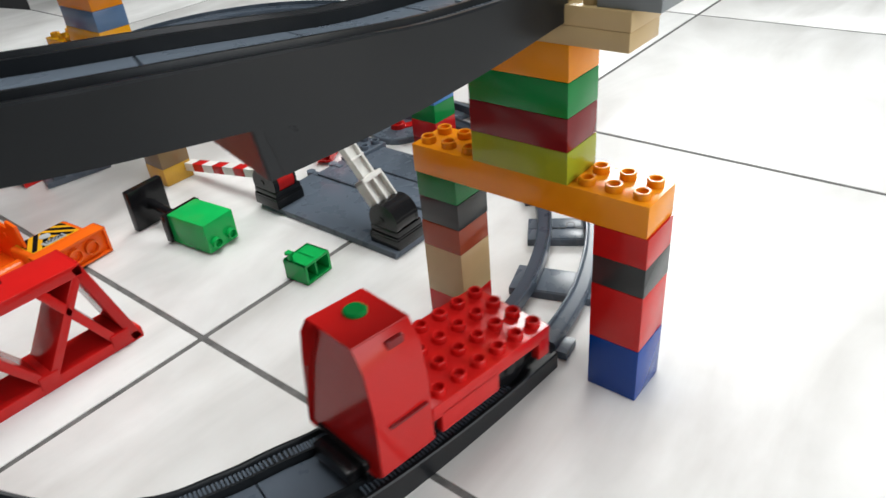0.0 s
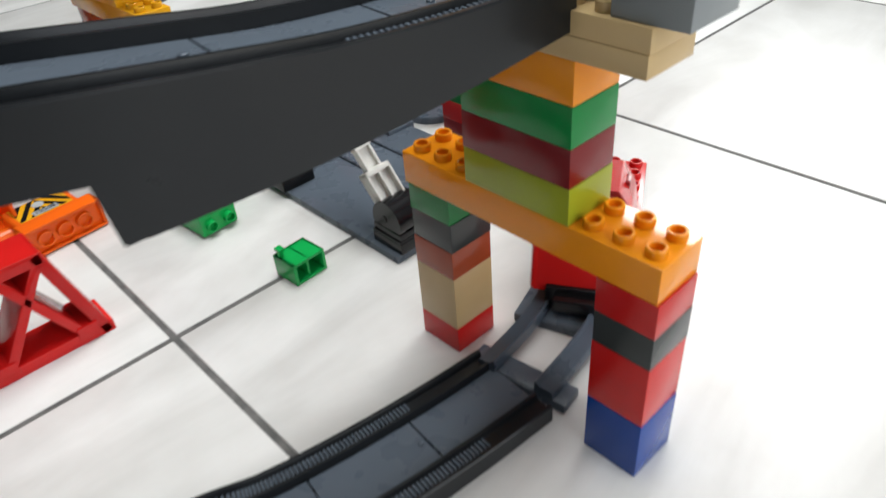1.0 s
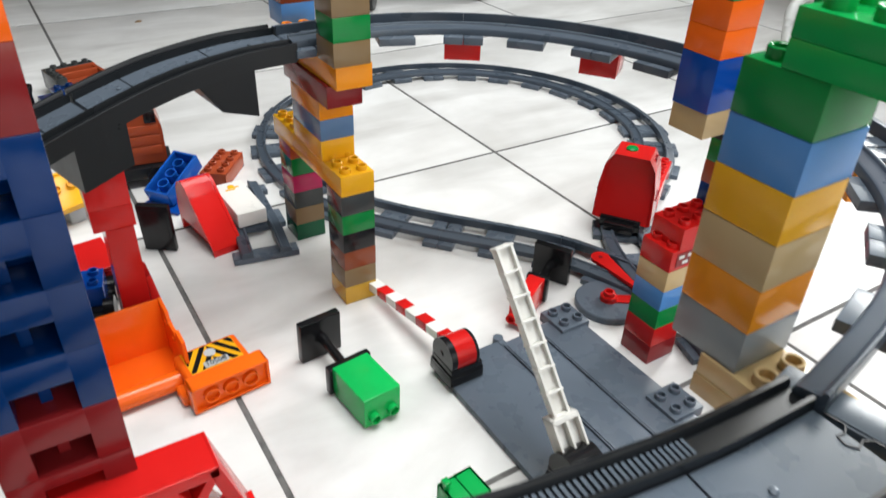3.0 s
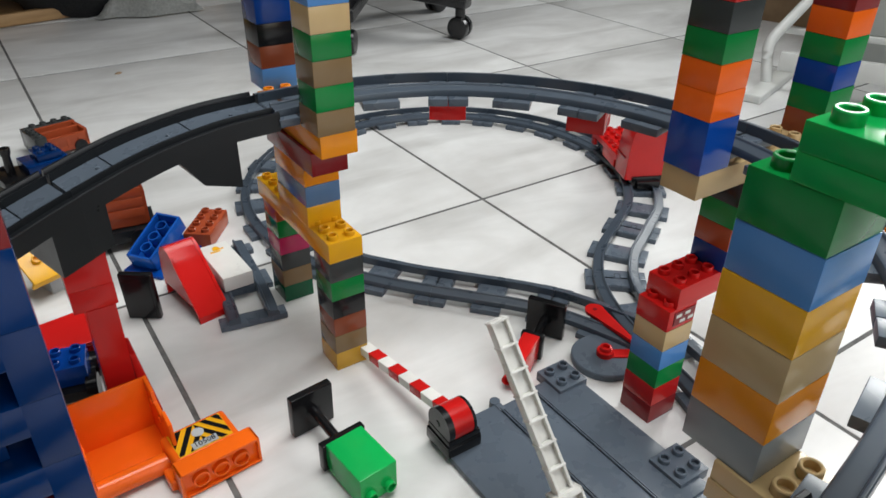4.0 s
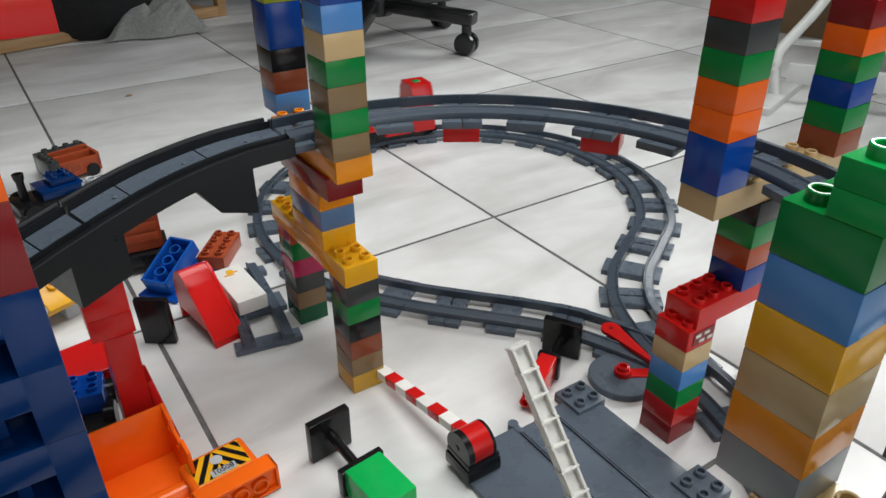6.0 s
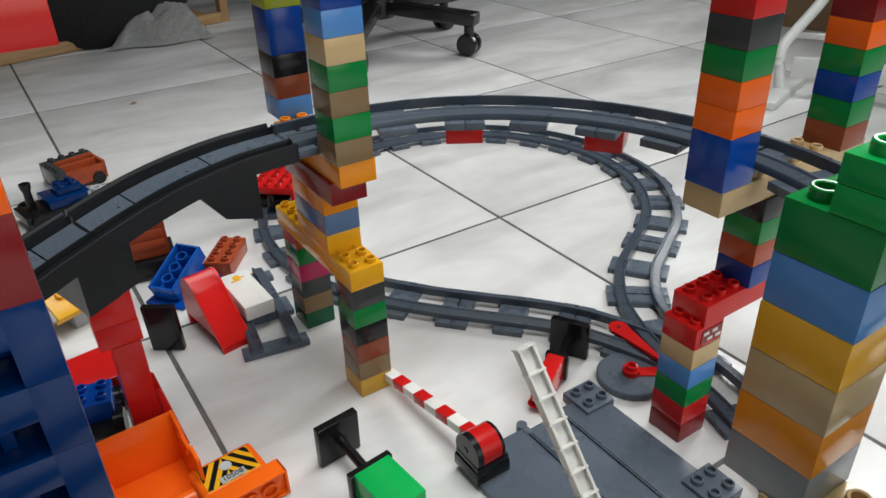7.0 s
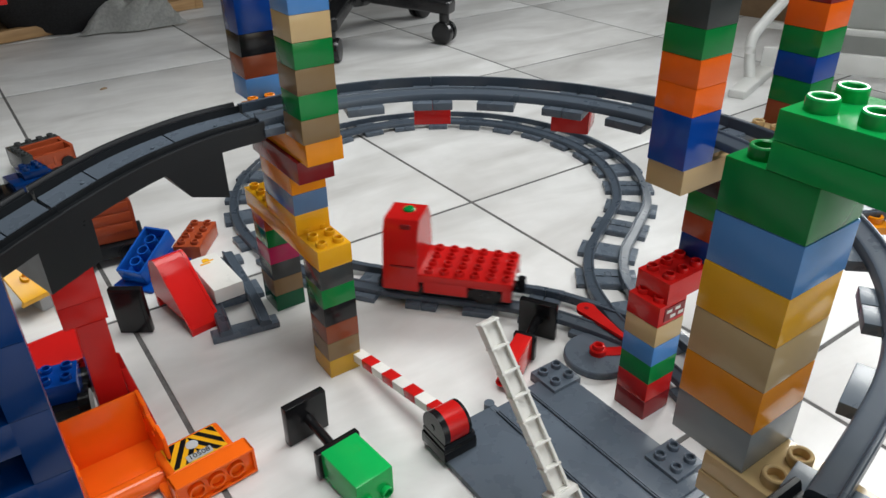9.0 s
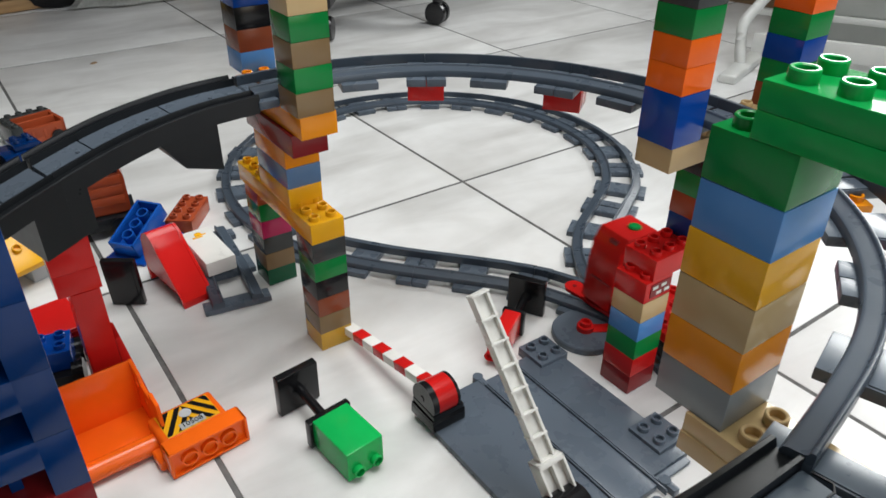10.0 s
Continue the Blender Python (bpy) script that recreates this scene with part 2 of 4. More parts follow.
def brick_mesh(colour, nx, ny, h=1.0, studs=None):
    """A brick of nx by ny studs with its corner at the origin; studs: 'all' or the positions that show."""
    spots = [(i, j) for i in range(nx) for j in range(ny)] if studs == "all" else (studs or [])
    key = (colour, nx, ny, h, tuple(spots))
    if key not in BRICKS:
        bm = bmesh.new()
        g = 0.0001
        add_box(bm, g, g, 0.00005, nx * P - g, ny * P - g, h * BH - 0.00005, 0.0005)
        for i, j in spots:
            add_stud(bm, (i + 0.5) * P, (j + 0.5) * P, h * BH)
        BRICKS[key] = mesh_of("brick", bm, M[colour])
    return BRICKS[key]


def loose_brick(colour, nx, ny, m, label, h=1.0, name="toy_brick"):
    ob = new(name, brick_mesh(colour, nx, ny, h, "all"))
    ob.matrix_basis = m
    return tagged(ob, label, "toy brick")


def pillar(name, x0, y0, z0, specs, label, group="brick pillars"):
    """A stack: rows of (colour, nx, ny, dx, dy, level, height, studs), dx and dy in metres from the base corner."""
    base = thing(name, pose(x0, y0, z0), label, "brick tower", group)
    rnd = random.Random(round(x0 * 1000) * 7 + round(y0 * 1000))
    for colour, nx, ny, dx, dy, lev, h, studs in specs:
        ob = new("brick", brick_mesh(colour, nx, ny, h, studs))
        ob.parent = base
        ob.matrix_basis = pose(dx + rnd.uniform(-1, 1) * 0.0002, dy + rnd.uniform(-1, 1) * 0.0002, lev * BH, 0, 0, rnd.uniform(-0.25, 0.25))
    return base


def column(colours, nx=2, ny=2, dx=0.0, dy=0.0, level=0, top=None):
    """Rows for pillar(): (colour, height) one on another."""
    rows = []
    for k, c in enumerate(colours):
        c, h = c if isinstance(c, tuple) else (c, 1)
        rows.append((c, nx, ny, dx, dy, level, h, top if k == len(colours) - 1 else None))
        level += h
    return rows


# ---- room ----
TS = 0.452
room = dict(x0=-2.6, x1=2.6, y0=-2.4, y1=3.0, h=2.55)
bm = bmesh.new()
add_box(bm, room["x0"], room["y0"], -0.08, room["x1"], room["y1"], -0.0009, 0)
floor = tagged(part("floor", bm, GROUT), "off-white glazed tile floor with dark grey joints", "floor", kind="structure")
bm = bmesh.new()
# four slabs leave an invented opening above the overhead lamp
for b in ((-2.7, -2.5, 2.7, -1.16), (-2.7, 0.36, 2.7, 3.1), (-2.7, -1.16, -0.76, 0.36), (0.76, -1.16, 2.7, 0.36)):
    add_box(bm, b[0], b[1], room["h"], b[2], b[3], room["h"] + 0.1, 0)
tagged(part("ceiling", bm, CEIL), "plain white ceiling with an opening added for the overhead lamp", "ceiling", kind="structure")


def wall(name, boxes, label="pale painted plaster wall", mat=WALL):
    bm = bmesh.new()
    for b in boxes:
        add_box(bm, *b, 0)
    tagged(part(name, bm, mat), label, "wall", kind="structure")


X0, X1, Y0, Y1, HH = room["x0"], room["x1"], room["y0"], room["y1"], room["h"]
# the opening in the unseen south wall is made for the fill lamp
wall("wall_south", [(X0, Y0 - 0.12, 0, -1.05, Y0, HH), (0.75, Y0 - 0.12, 0, X1, Y0, HH), (-1.05, Y0 - 0.12, 2.1, 0.75, Y0, HH)])
wall("wall_west", [(X0 - 0.12, Y0 - 0.12, 0, X0, Y1, HH)])
wall("wall_north", [(X0, Y1, 0, X1, Y1 + 0.12, HH)], "unseen wall darkened so the far floor stays dim", DIMMED_WALL)
wall("wall_east", [(X1, Y0, 0, X1 + 0.12, -0.4, HH), (X1, 0.9, 0, X1 + 0.12, Y1, HH), (X1, -0.4, 0, X1 + 0.12, 0.9, 0.9), (X1, -0.4, 2.1, X1 + 0.12, 0.9, HH)])

# ---- paths of the tracks ----
def spline(ctrl, closed=False, step=0.004):
    """Points at even steps along a smooth curve through the control points."""
    n = len(ctrl)
    c = [Vector(p) for p in ctrl]
    raw = []
    for i in range(n if closed else n - 1):
        g = (lambda k: c[k % n]) if closed else (lambda k: c[min(max(k, 0), n - 1)])
        p0, p1, p2, p3 = g(i - 1), g(i), g(i + 1), g(i + 2)
        for k in range(24):
            t = k / 24
            raw.append(0.5 * (2 * p1 + (p2 - p0) * t + (2 * p0 - 5 * p1 + 4 * p2 - p3) * t * t + (3 * p1 - p0 - 3 * p2 + p3) * t ** 3))
    raw.append(c[0] if closed else c[-1])
    out, left = [raw[0]], step
    for a, b in zip(raw, raw[1:]):
        d = (b - a).length
        while d > 1e-9 and left <= d:
            a = a.lerp(b, left / d)
            out.append(a)
            d, left = (b - a).length, step
        left -= d
    return out


def arc(cx, cy, r, a0, a1, n, z=0.0):
    return [(cx + r * math.cos(radians(a0 + (a1 - a0) * k / n)), cy + r * math.sin(radians(a0 + (a1 - a0) * k / n)), z) for k in range(n + 1)]


ZT = 12 * BH                                  # underside of the raised track
UP = (-0.3245, -0.397, 0.248)                 # middle and radius of the raised ring
NEAR = [(-0.335, -0.652, ZT), (-0.385, -0.651, ZT + 0.0015), (-0.43, -0.647, ZT + 0.0036), (-0.471, -0.6435, ZT + 0.0085), (-0.512, -0.6345, ZT + 0.0125), (-0.553, -0.6185, ZT + 0.0145), (-0.594, -0.598, ZT + 0.0165)]
FAR = [(-0.342, -0.1496, ZT), (-0.385, -0.1515, ZT - 0.0014), (-0.43, -0.158, ZT - 0.006), (-0.465, -0.1655, ZT - 0.012), (-0.503, -0.1745, ZT - 0.0214)]
RAMP = [(-0.503, -0.1745, ZT - 0.0214), (-0.545, -0.187, 0.198), (-0.59, -0.205, 0.185), (-0.635, -0.25, 0.16), (-0.668, -0.33, 0.125), (-0.675, -0.42, 0.09), (-0.66, -0.5, 0.06), (-0.625, -0.565, 0.035), (-0.58, -0.60, 0.018), (-0.54, -0.615, 0.011), (-0.511, -0.623, 0.008), (-0.483, -0.632, 0.006), (-0.433, -0.640, 0.003), (-0.38, -0.646, 0.001), (-0.335, -0.6495, 0)]
LC = (-0.008, 0.0625, 0.2625)                 # middle and radius of the floor loop
ENTRY = [(-0.335, -0.6495, 0), (-0.27, -0.638, 0), (-0.195, -0.605, 0), (-0.13, -0.552, 0), (-0.085, -0.485, 0), (-0.06, -0.42, 0), (-0.048, -0.36, 0)]
RIGHT = [(-0.035, -0.31, 0), (-0.008, -0.257, 0), (0.038, -0.212, 0), (0.1, -0.176, 0)]
BACK = [(-0.11, -0.222, 0), (-0.078, -0.275, 0)]
ring = arc(*LC, -48, 222, 12)
ROUTE = spline(RAMP[6:-1] + ENTRY + RIGHT + ring[:] + BACK + [(-0.056, -0.325, 0), (-0.05, -0.37, 0), (-0.06, -0.42, 0), (-0.085, -0.485, 0), (-0.13, -0.552, 0)], step=0.002)
entry_line = spline(ENTRY)
loop_line = spline([ENTRY[-1]] + RIGHT + ring + BACK + [ENTRY[-1]])
ringup = spline([(x, y, z + 0.003 * min(1, 0.4 * k, 0.4 * (14 - k))) for k, (x, y, z) in enumerate(arc(UP[0], UP[1], UP[2], 94, -88, 14, ZT))][:-1] + [(-0.335, -0.652, ZT)], step=0.004)
near_line = spline(NEAR)
ramp_line = spline(RAMP[:1] + RAMP[1:])
far_line = spline(FAR)

# ---- tracks ----
RAIL_L = [(0.0135, 0.0062), (0.0255, 0.0062), (0.0255, 0.0100), (0.0247, 0.0116), (0.0232, 0.0123), (0.0175, 0.0126), (0.0162, 0.0132), (0.0156, 0.0145), (0.0149, 0.0149), (0.0140, 0.0149), (0.0135, 0.0143)]
RAIL_R = [(-u, w) for u, w in RAIL_L][::-1]


def sleeper_mesh(name, length, wide=0.0333):
    bm = bmesh.new()
    add_box(bm, -length / 2, -wide, 0, length / 2, wide, 0.0064, 0.0007)
    add_box(bm, -length / 2 + 0.001, -0.0134, 0.0058, length / 2 - 0.001, 0.0134, 0.0072, 0.0005)
    return mesh_of(name, bm, M["bgrey"])


def knob_mesh():
    """The dark jigsaw seam where two track ends lock together."""
    bm = bmesh.new()
    line = [(0.0, -0.0133), (0.0, -0.006), (0.0035, -0.0045), (0.0075, -0.0055), (0.0092, -0.002), (0.0075, 0.0015), (0.003, 0.001), (0.0, 0.0035), (0.0, 0.0133)]
    sweep(bm, [(x, y, 0) for x, y in line], [(-0.0004, 0.0068), (0.0004, 0.0068), (0.0004, 0.00735), (-0.0004, 0.00735)])
    return mesh_of("coupling", bm, M["dgrey"], False)


SLEEPER, HALF, KNOB = sleeper_mesh("sleeper", 0.031), sleeper_mesh("sleeper", 0.0165), knob_mesh()


def heading(line, i):
    a, b = line[max(i - 2, 0)], line[min(i + 2, len(line) - 1)]
    return math.atan2(b[1] - a[1], b[0] - a[0])


def track_piece(line, i0, i1, label, name="curved_track", mids=1):
    """One rail piece with its sleepers between two points of a line."""
    o = line[(i0 + i1) // 2]
    base = thing(name, Matrix.Translation(o), label, "toy track", "toy track pieces")
    pts = [Vector(p) - Vector(o) for p in line[i0:i1 + 1]]
    for prof in (RAIL_L, RAIL_R):
        bm = bmesh.new()
        sweep(bm, pts, prof)
        part("rail", bm, M["track"], base)
    for k in range(mids):
        i = i0 + (i1 - i0) * (k + 1) // (mids + 1)
        part("sleeper", SLEEPER, None, base, m=Matrix.Translation(Vector(line[i]) - Vector(o)) @ Matrix.Rotation(heading(line, i), 4, "Z"))
    for i, s in ((i0, 1), (i1, -1)):
        d = Matrix.Rotation(heading(line, i), 4, "Z")
        sl = part("sleeper", HALF, None, base, m=Matrix.Translation(Vector(line[i]) - Vector(o)) @ d @ Matrix.Translation((s * 0.0085, 0, 0)))
        if s < 0:
            part("coupling", KNOB, None, sl, m=Matrix.Translation((0.0085, 0, 0)))
    return base


def lay(line, piece, label, mids=1):
    n = max(1, round((len(line) - 1) / piece))
    for k in range(n):
        a, b = round(k * (len(line) - 1) / n), round((k + 1) * (len(line) - 1) / n)
        track_piece(line, a, b, label, mids=mids)


lay(loop_line, 32, "dark grey plastic curved toy track lying on the tiles")
turns = [math.degrees(math.atan2(p[1] - UP[1], p[0] - UP[0])) for p in ringup]
breaks = [0] + [min(range(len(ringup)), key=lambda i: abs(turns[i] - a)) for a in (85.6, 57, 28.4, -0.2, -28.8, -57.4)] + [len(ringup) - 1]
for a, b in zip(breaks, breaks[1:]):
    track_piece(ringup, a, b, "dark grey plastic curved toy track raised on brick pillars", mids=1 if b - a > 16 else 0)


def bridge_piece(line, label, foot_at, skirt, leg=0.0, leg_run=7):
    """A raised curved ramp piece: closed deck, side skirts with a foot, rails, rack teeth and floor plates."""
    o = Vector(line[len(line) // 2])
    base = thing("track_bridge", Matrix.Translation(o), label, "toy track", "toy track pieces")
    pts = [Vector(p) - o for p in line]
    n = len(pts)

    for side in (1, -1):
        bm = bmesh.new()
        profs = []
        for i in range(n):
            low = skirt(i / (n - 1))
            prof = [(0.0172, -0.001), (0.0287, -0.001), (0.0287, low), (0.0310, low), (0.0310, 0.0112), (0.0303, 0.0121), (0.0285, 0.0121), (0.0278, 0.0108), (0.0272, 0.0084), (0.0197, 0.0084), (0.0189, 0.0122), (0.0172, 0.0122)]
            profs.append([(side * u, w) for u, w in prof])
        sweep(bm, pts, profs)
        part("rail", bm, M["dgrey"], base)
    # floor plates between the rails, with a groove between each two
    step = 16
    for i in range(0, n - 1, step):
        j = min(i + step, n - 1)
        bm = bmesh.new()
        seg = pts[i:j + 1]
        if len(seg) < 2:
            continue
        d0 = (seg[1] - seg[0]).normalized() * 0.0006
        d1 = (seg[-1] - seg[-2]).normalized() * 0.0006
        seg = [seg[0] + d0] + seg[1:-1] + [seg[-1] - d1]
        sweep(bm, seg, [(-0.0170, 0.002), (0.0170, 0.002), (0.0170, 0.0062), (0.0165, 0.0068), (-0.0165, 0.0068), (-0.0170, 0.0062)])
        part("deck_plate", bm, M["bgrey"], base)
    bm = bmesh.new()
    sweep(bm, pts, [(-0.0286, -0.004), (0.0286, -0.004), (0.0286, 0.0022), (-0.0286, 0.0022)])
    part("deck", bm, M["dgrey"], base)
    # rack teeth, in the outer groove only along its first part
    for side in (1, -1):
        if foot_at[1] > 1:
            continue
        bm = bmesh.new()
        fine = spline([tuple(p) for p in pts[::4]], step=0.0025)
        for i in range(14, len(fine) - 8):
            if not (foot_at[1] <= i / len(fine) <= foot_at[2] if side < 0 else 0.1 <= i / len(fine) <= 0.36):
                continue
            m = Matrix.Translation(fine[i]) @ Matrix.Rotation(heading(fine, i), 4, "Z")
            add_box(bm, -0.00065, side * 0.0235 - 0.0034, 0.0082, 0.00065, side * 0.0235 + 0.0034, 0.0098, 0, m=m)
        tagged(part("rack", bm, M["bgrey"], base, smooth=False), kind="stuff")
    # small round pips on the deck
    for q in (0.16, 0.5, 0.82):
        bm = bmesh.new()
        i = round(q * (n - 1))
        lathe(bm, [(0.0017, 0.0066), (0.0017, 0.0076), (0.0012, 0.0079), (0, 0.0079)], 12, Matrix.Translation(pts[i]))
        part("pip", bm, M["bgrey"], base)
    # the deep leg at the joint
    if leg:
        bm = bmesh.new()
        sweep(bm, pts[-leg_run:], [(-0.0306, -leg), (0.0306, -leg), (0.0306, -0.002), (-0.0306, -0.002)])
        part("leg", bm, M["dgrey"], base)
    # the foot below
    if foot_at[0] is None:
        return base
    i = round(foot_at[0] * (n - 1))
    bm = bmesh.new()
    m = Matrix.Translation(pts[i]) @ Matrix.Rotation(heading(line, i), 4, "Z")
    prof = foot_at[3]
    for s0, s1 in ((-0.0308, 0.0308),):
        a = [bm.verts.new(m @ Vector((u, s0, w))) for u, w in prof]
        b = [bm.verts.new(m @ Vector((u, s1, w))) for u, w in prof]
        bm.faces.new(a)
        bm.faces.new(b[::-1])
        for k in range(len(prof)):
            bm.faces.new((a[k], b[k], b[(k + 1) % len(prof)], a[(k + 1) % len(prof)]))
    bmesh.ops.recalc_face_normals(bm, faces=bm.faces[:])
    bmesh.ops.bevel(bm, geom=bm.edges[:], offset=0.0006, segments=2, affect="EDGES", clamp_overlap=True)
    part("foot", bm, M["dgrey"], base)
    return base


bridge_piece(near_line, "dark grey plastic curved bridge track with rack teeth and side skirts", (0.605, 0.22, 0.97, ((-0.006, 0), (-0.006, -0.0305), (0.006, -0.0318), (0.010, 0))), lambda q: -0.0085 - 0.023 * (q / 0.625) ** 1.2 if q < 0.625 else -0.012)
bridge_piece(far_line, "dark grey plastic curved bridge track on a brick tower", (0.305, 2, 2, ((0.036, 0), (0.034, -0.006), (0.017, -0.030), (-0.013, -0.040), (-0.013, 0))), lambda q: -0.002 - 0.002 * q, 0.036, 5)
half = len(ramp_line) // 2
bridge_piece(ramp_line[:half + 1][::-1], "dark grey plastic ramp track climbing beside a blue tower", (None, 2, 2), lambda q: -0.003, 0.036)
bridge_piece(ramp_line[half:][::-1], "dark grey plastic ramp track rising off the tiles", (None, 0.14, 0.97), lambda q: -ramp_line[half:][::-1][min(len(ramp_line) - half - 1, round(q * (len(ramp_line) - half - 1)))][2])
lay(entry_line, 32, "dark grey plastic toy track lying on the tiles")
for k, (x, y, a) in enumerate(((-0.188, -0.187, -33.5), (-0.1035, -0.2775, -55))):
    ob = loose_brick("red", 2, 2, pose(x, y, ZT + 0.0028 - BH, 0, 0, a) @ Matrix.Translation((-P, -P, 0)), "red brick clipped under a raised track joint")
for x, y, a in ((-0.112, -0.523, 55), (-0.172, -0.595, 40)):
    loose_brick("lorange" if a != 40 else "red", 2, 2, pose(x, y, ZT + 0.0028 - BH, 0, 0, a) @ Matrix.Translation((-P, -P, 0)), "light orange brick clipped under a raised track joint" if a != 40 else "red brick clipped under a raised track joint")

# ---- pillars and towers ----
ALL = "all"
pillar("brick_pillar", -0.3390, -0.7345, 0,
       column([("blue", 2), ("red", 2), "stone", "red"])
       + column(["red", ("tan", 2), "rust", "stone", "green"], dx=0.004, dy=0.1305)
       + [("lorange", 2, 10, 0, 0.001, 6, 1, ALL)]
       + column(["lime", "darkred", "green", "lorange"], 2, 4, 0, 0.0485, 7)
       + [("tan", 2, 8, 0, 0.017, 11, 0.5, None), ("tan", 2, 8, 0, 0.017, 11.5, 0.5, [(0, 1), (1, 1), (0, 2), (1, 2), (0, 6), (1, 6)])],
       "striped brick pillar bridging the floor track on two legs")
pillar("brick_tower", -0.3370, -0.7305, ZT, column(["grey", "green", "dtan", "mblue", "darkred", "green"]),
       "brick tower of grey, green and blue bricks on a plate")
pillar("brick_tower", -0.3375, -0.6050, ZT,
       column(["grey", "lorange", "tan", "yellow", "mblue"]) + [("green", 2, 2, 0, 0, 5, 1, [(0, 1), (1, 1)]), ("lgreen", 2, 10, 0.0, -0.142, 6, 0.5, None), ("lgreen", 2, 10, 0.0, -0.142, 6.5, 0.5, ALL)],
       "brick tower of grey to blue bricks with green beams on top")
pillar("brick_pillar", -0.1354, -0.4180, 0,
       column([("darkred", 1), "red", "green", "mblue", "tan"]) + [("red", 2, 2, 0, 0, 5, 1, ALL), ("red", 9, 2, 0.007, 0.0, 6, 1, ALL)]
       + column([("darkred", 1), "red", "tan", "mblue", "blue", "red"], dx=0.1355, dy=-0.0025, top=ALL)
       + column(["blue", "rust", "green", "black"], dx=0.052, dy=-0.002, level=7)
       + [("tan", 11, 2, 0.0, 0.0, 11, 1, ALL)],
       "stepped brick pillar of red, tan, blue and green under the raised track")
pillar("brick_tower", -0.1370, -0.4180, ZT, column([("blue", 2), "orange", "orange", "green", "stone", ("red", 1), "blue", "red", "mblue"]),
       "brick tower of blue, orange, green and grey bricks")
pillar("brick_tower", -0.0060, -0.4235, ZT, column(["brown", "green", "blue", "green", "orange", "darkred", "red", "blue"]),
       "brick tower of brown, green, blue and orange bricks")
pillar("brick_pillar", -0.3243, -0.2140, 0,
       column(["amber", "dtan", "brown", "black", "green", "stone"])
       + column(["dgreen", "dtan", "stone", "magenta", "green", "rust"], dx=0.004, dy=0.1285)
       + [("yellow", 2, 10, 0, 0.0, 6, 1, ALL)]
       + column(["yellow", "sblue", "lorange"], 2, 4, -0.001, 0.036, 7)
       + [("darkred", 2, 6, -0.003, 0.012, 10, 1, None), ("lorange", 2, 8, 0.0, -0.001, 11, 1, [(0, 7), (1, 7)])],
       "yellow and striped brick pillar on two legs under the raised track")
pillar("brick_tower", -0.3262, -0.2165, ZT, column(["dtan", "green", "dtan", "green", "tan", "mblue", "blue", "red"]),
       "slim brick tower of tan, green and blue bricks")
pillar("brick_tower", -0.3190, -0.0900, ZT, column(["mblue", "brown", "black", ("blue", 2), "lime", "red"]),
       "brick tower of blue, black and brown bricks beside the raised track")

# ---- blue tower on a red girder ----
def girder(m, label, length=0.128, high=0.0768, deep=0.032):
    """A red trapezoid truss with chords, end struts and a cross brace."""
    base = thing("toy_girder", m, label, "toy girder")

    def bar(name, p, q, w):
        bm = bmesh.new()
        p, q = Vector(p), Vector(q)
        d = q - p
        ang = math.atan2(d.z, d.x)
        add_box(bm, -w / 2, 0, -w / 2, d.length + w / 2, deep, w / 2, 0.0012, m=Matrix.Translation(p) @ Matrix.Rotation(-ang, 4, "Y"))
        part(name, bm, M["red"], base)

    e = 0.004
    bar("bottom_chord", (-length / 2, 0, e), (length / 2, 0, e), 0.009)
    bar("top_chord", (-length / 2 + 0.022, 0, high - e), (length / 2 - 0.022, 0, high - e), 0.009)
    for s in (-1, 1):
        bar("strut", (s * (length / 2 - 0.001), 0, e), (s * (length / 2 - 0.021), 0, high - e), 0.008)
        bar("brace", (s * 0.002, 0, e + 0.003), (s * (length / 2 - 0.024), 0, high - 0.01), 0.0065)
        bar("brace", (s * (length / 2 - 0.014), 0, e + 0.003), (s * 0.018, 0, high - 0.01), 0.0065)
    for x in (0.0, -length / 2 + 0.012, length / 2 - 0.012):
        bm = bmesh.new()
        add_box(bm, x - 0.007, -0.0015, 0.004, x + 0.007, deep + 0.0015, 0.014, 0.001)
        part("boss", bm, M["red"], base)
    return base


girder(pose(-0.543, -0.412, 0), "red plastic truss girder standing on the tiles under a tower")


def arch_brick_mesh(colour, h):
    """A tall two by four brick with a low opening through its side."""
    bm = bmesh.new()
    w, d, t = 4 * P, 2 * P, 0.0172
    z = h * BH
    add_box(bm, 0, 0, 0.00005, t, d, z - 0.00005, 0.0005)
    add_box(bm, w - t, 0, 0.00005, w, d, z - 0.00005, 0.0005)
    add_box(bm, t - 0.0006, 0.0, z * 0.52, w - t + 0.0006, d, z - 0.00005, 0.0004)
    add_box(bm, w / 2 - 0.003, d * 0.45, 0.0002, w / 2 + 0.003, d * 0.8, z * 0.55, 0.0004)
    add_box(bm, t - 0.0006, d - 0.003, 0.0002, w - t + 0.0006, d - 0.0003, z * 0.55, 0.0004)
    return mesh_of("brick", bm, M[colour])


tower = thing("brick_tower", pose(-0.602, -0.3905, 4 * BH), "arched blue brick tower on a red girder, shaded in its colour", "brick tower", "brick pillars")
lev = 0
# the tower's shade is put into its blue
for colour, h in (("darkred", 1), ("darkred", 2), ("shaded_blue", 2), ("shaded_blue", 2), ("shaded_blue", 2), ("shaded_blue", 2), ("darkred", 2), ("orange", 1), ("orange", 2)):
    part("brick", arch_brick_mesh(colour, h), None, tower, m=pose(0, 0, lev * BH))
    lev += h
part("brick", brick_mesh("red", 6, 2, 1, "all"), None, tower, m=pose(0, 0, lev * BH))

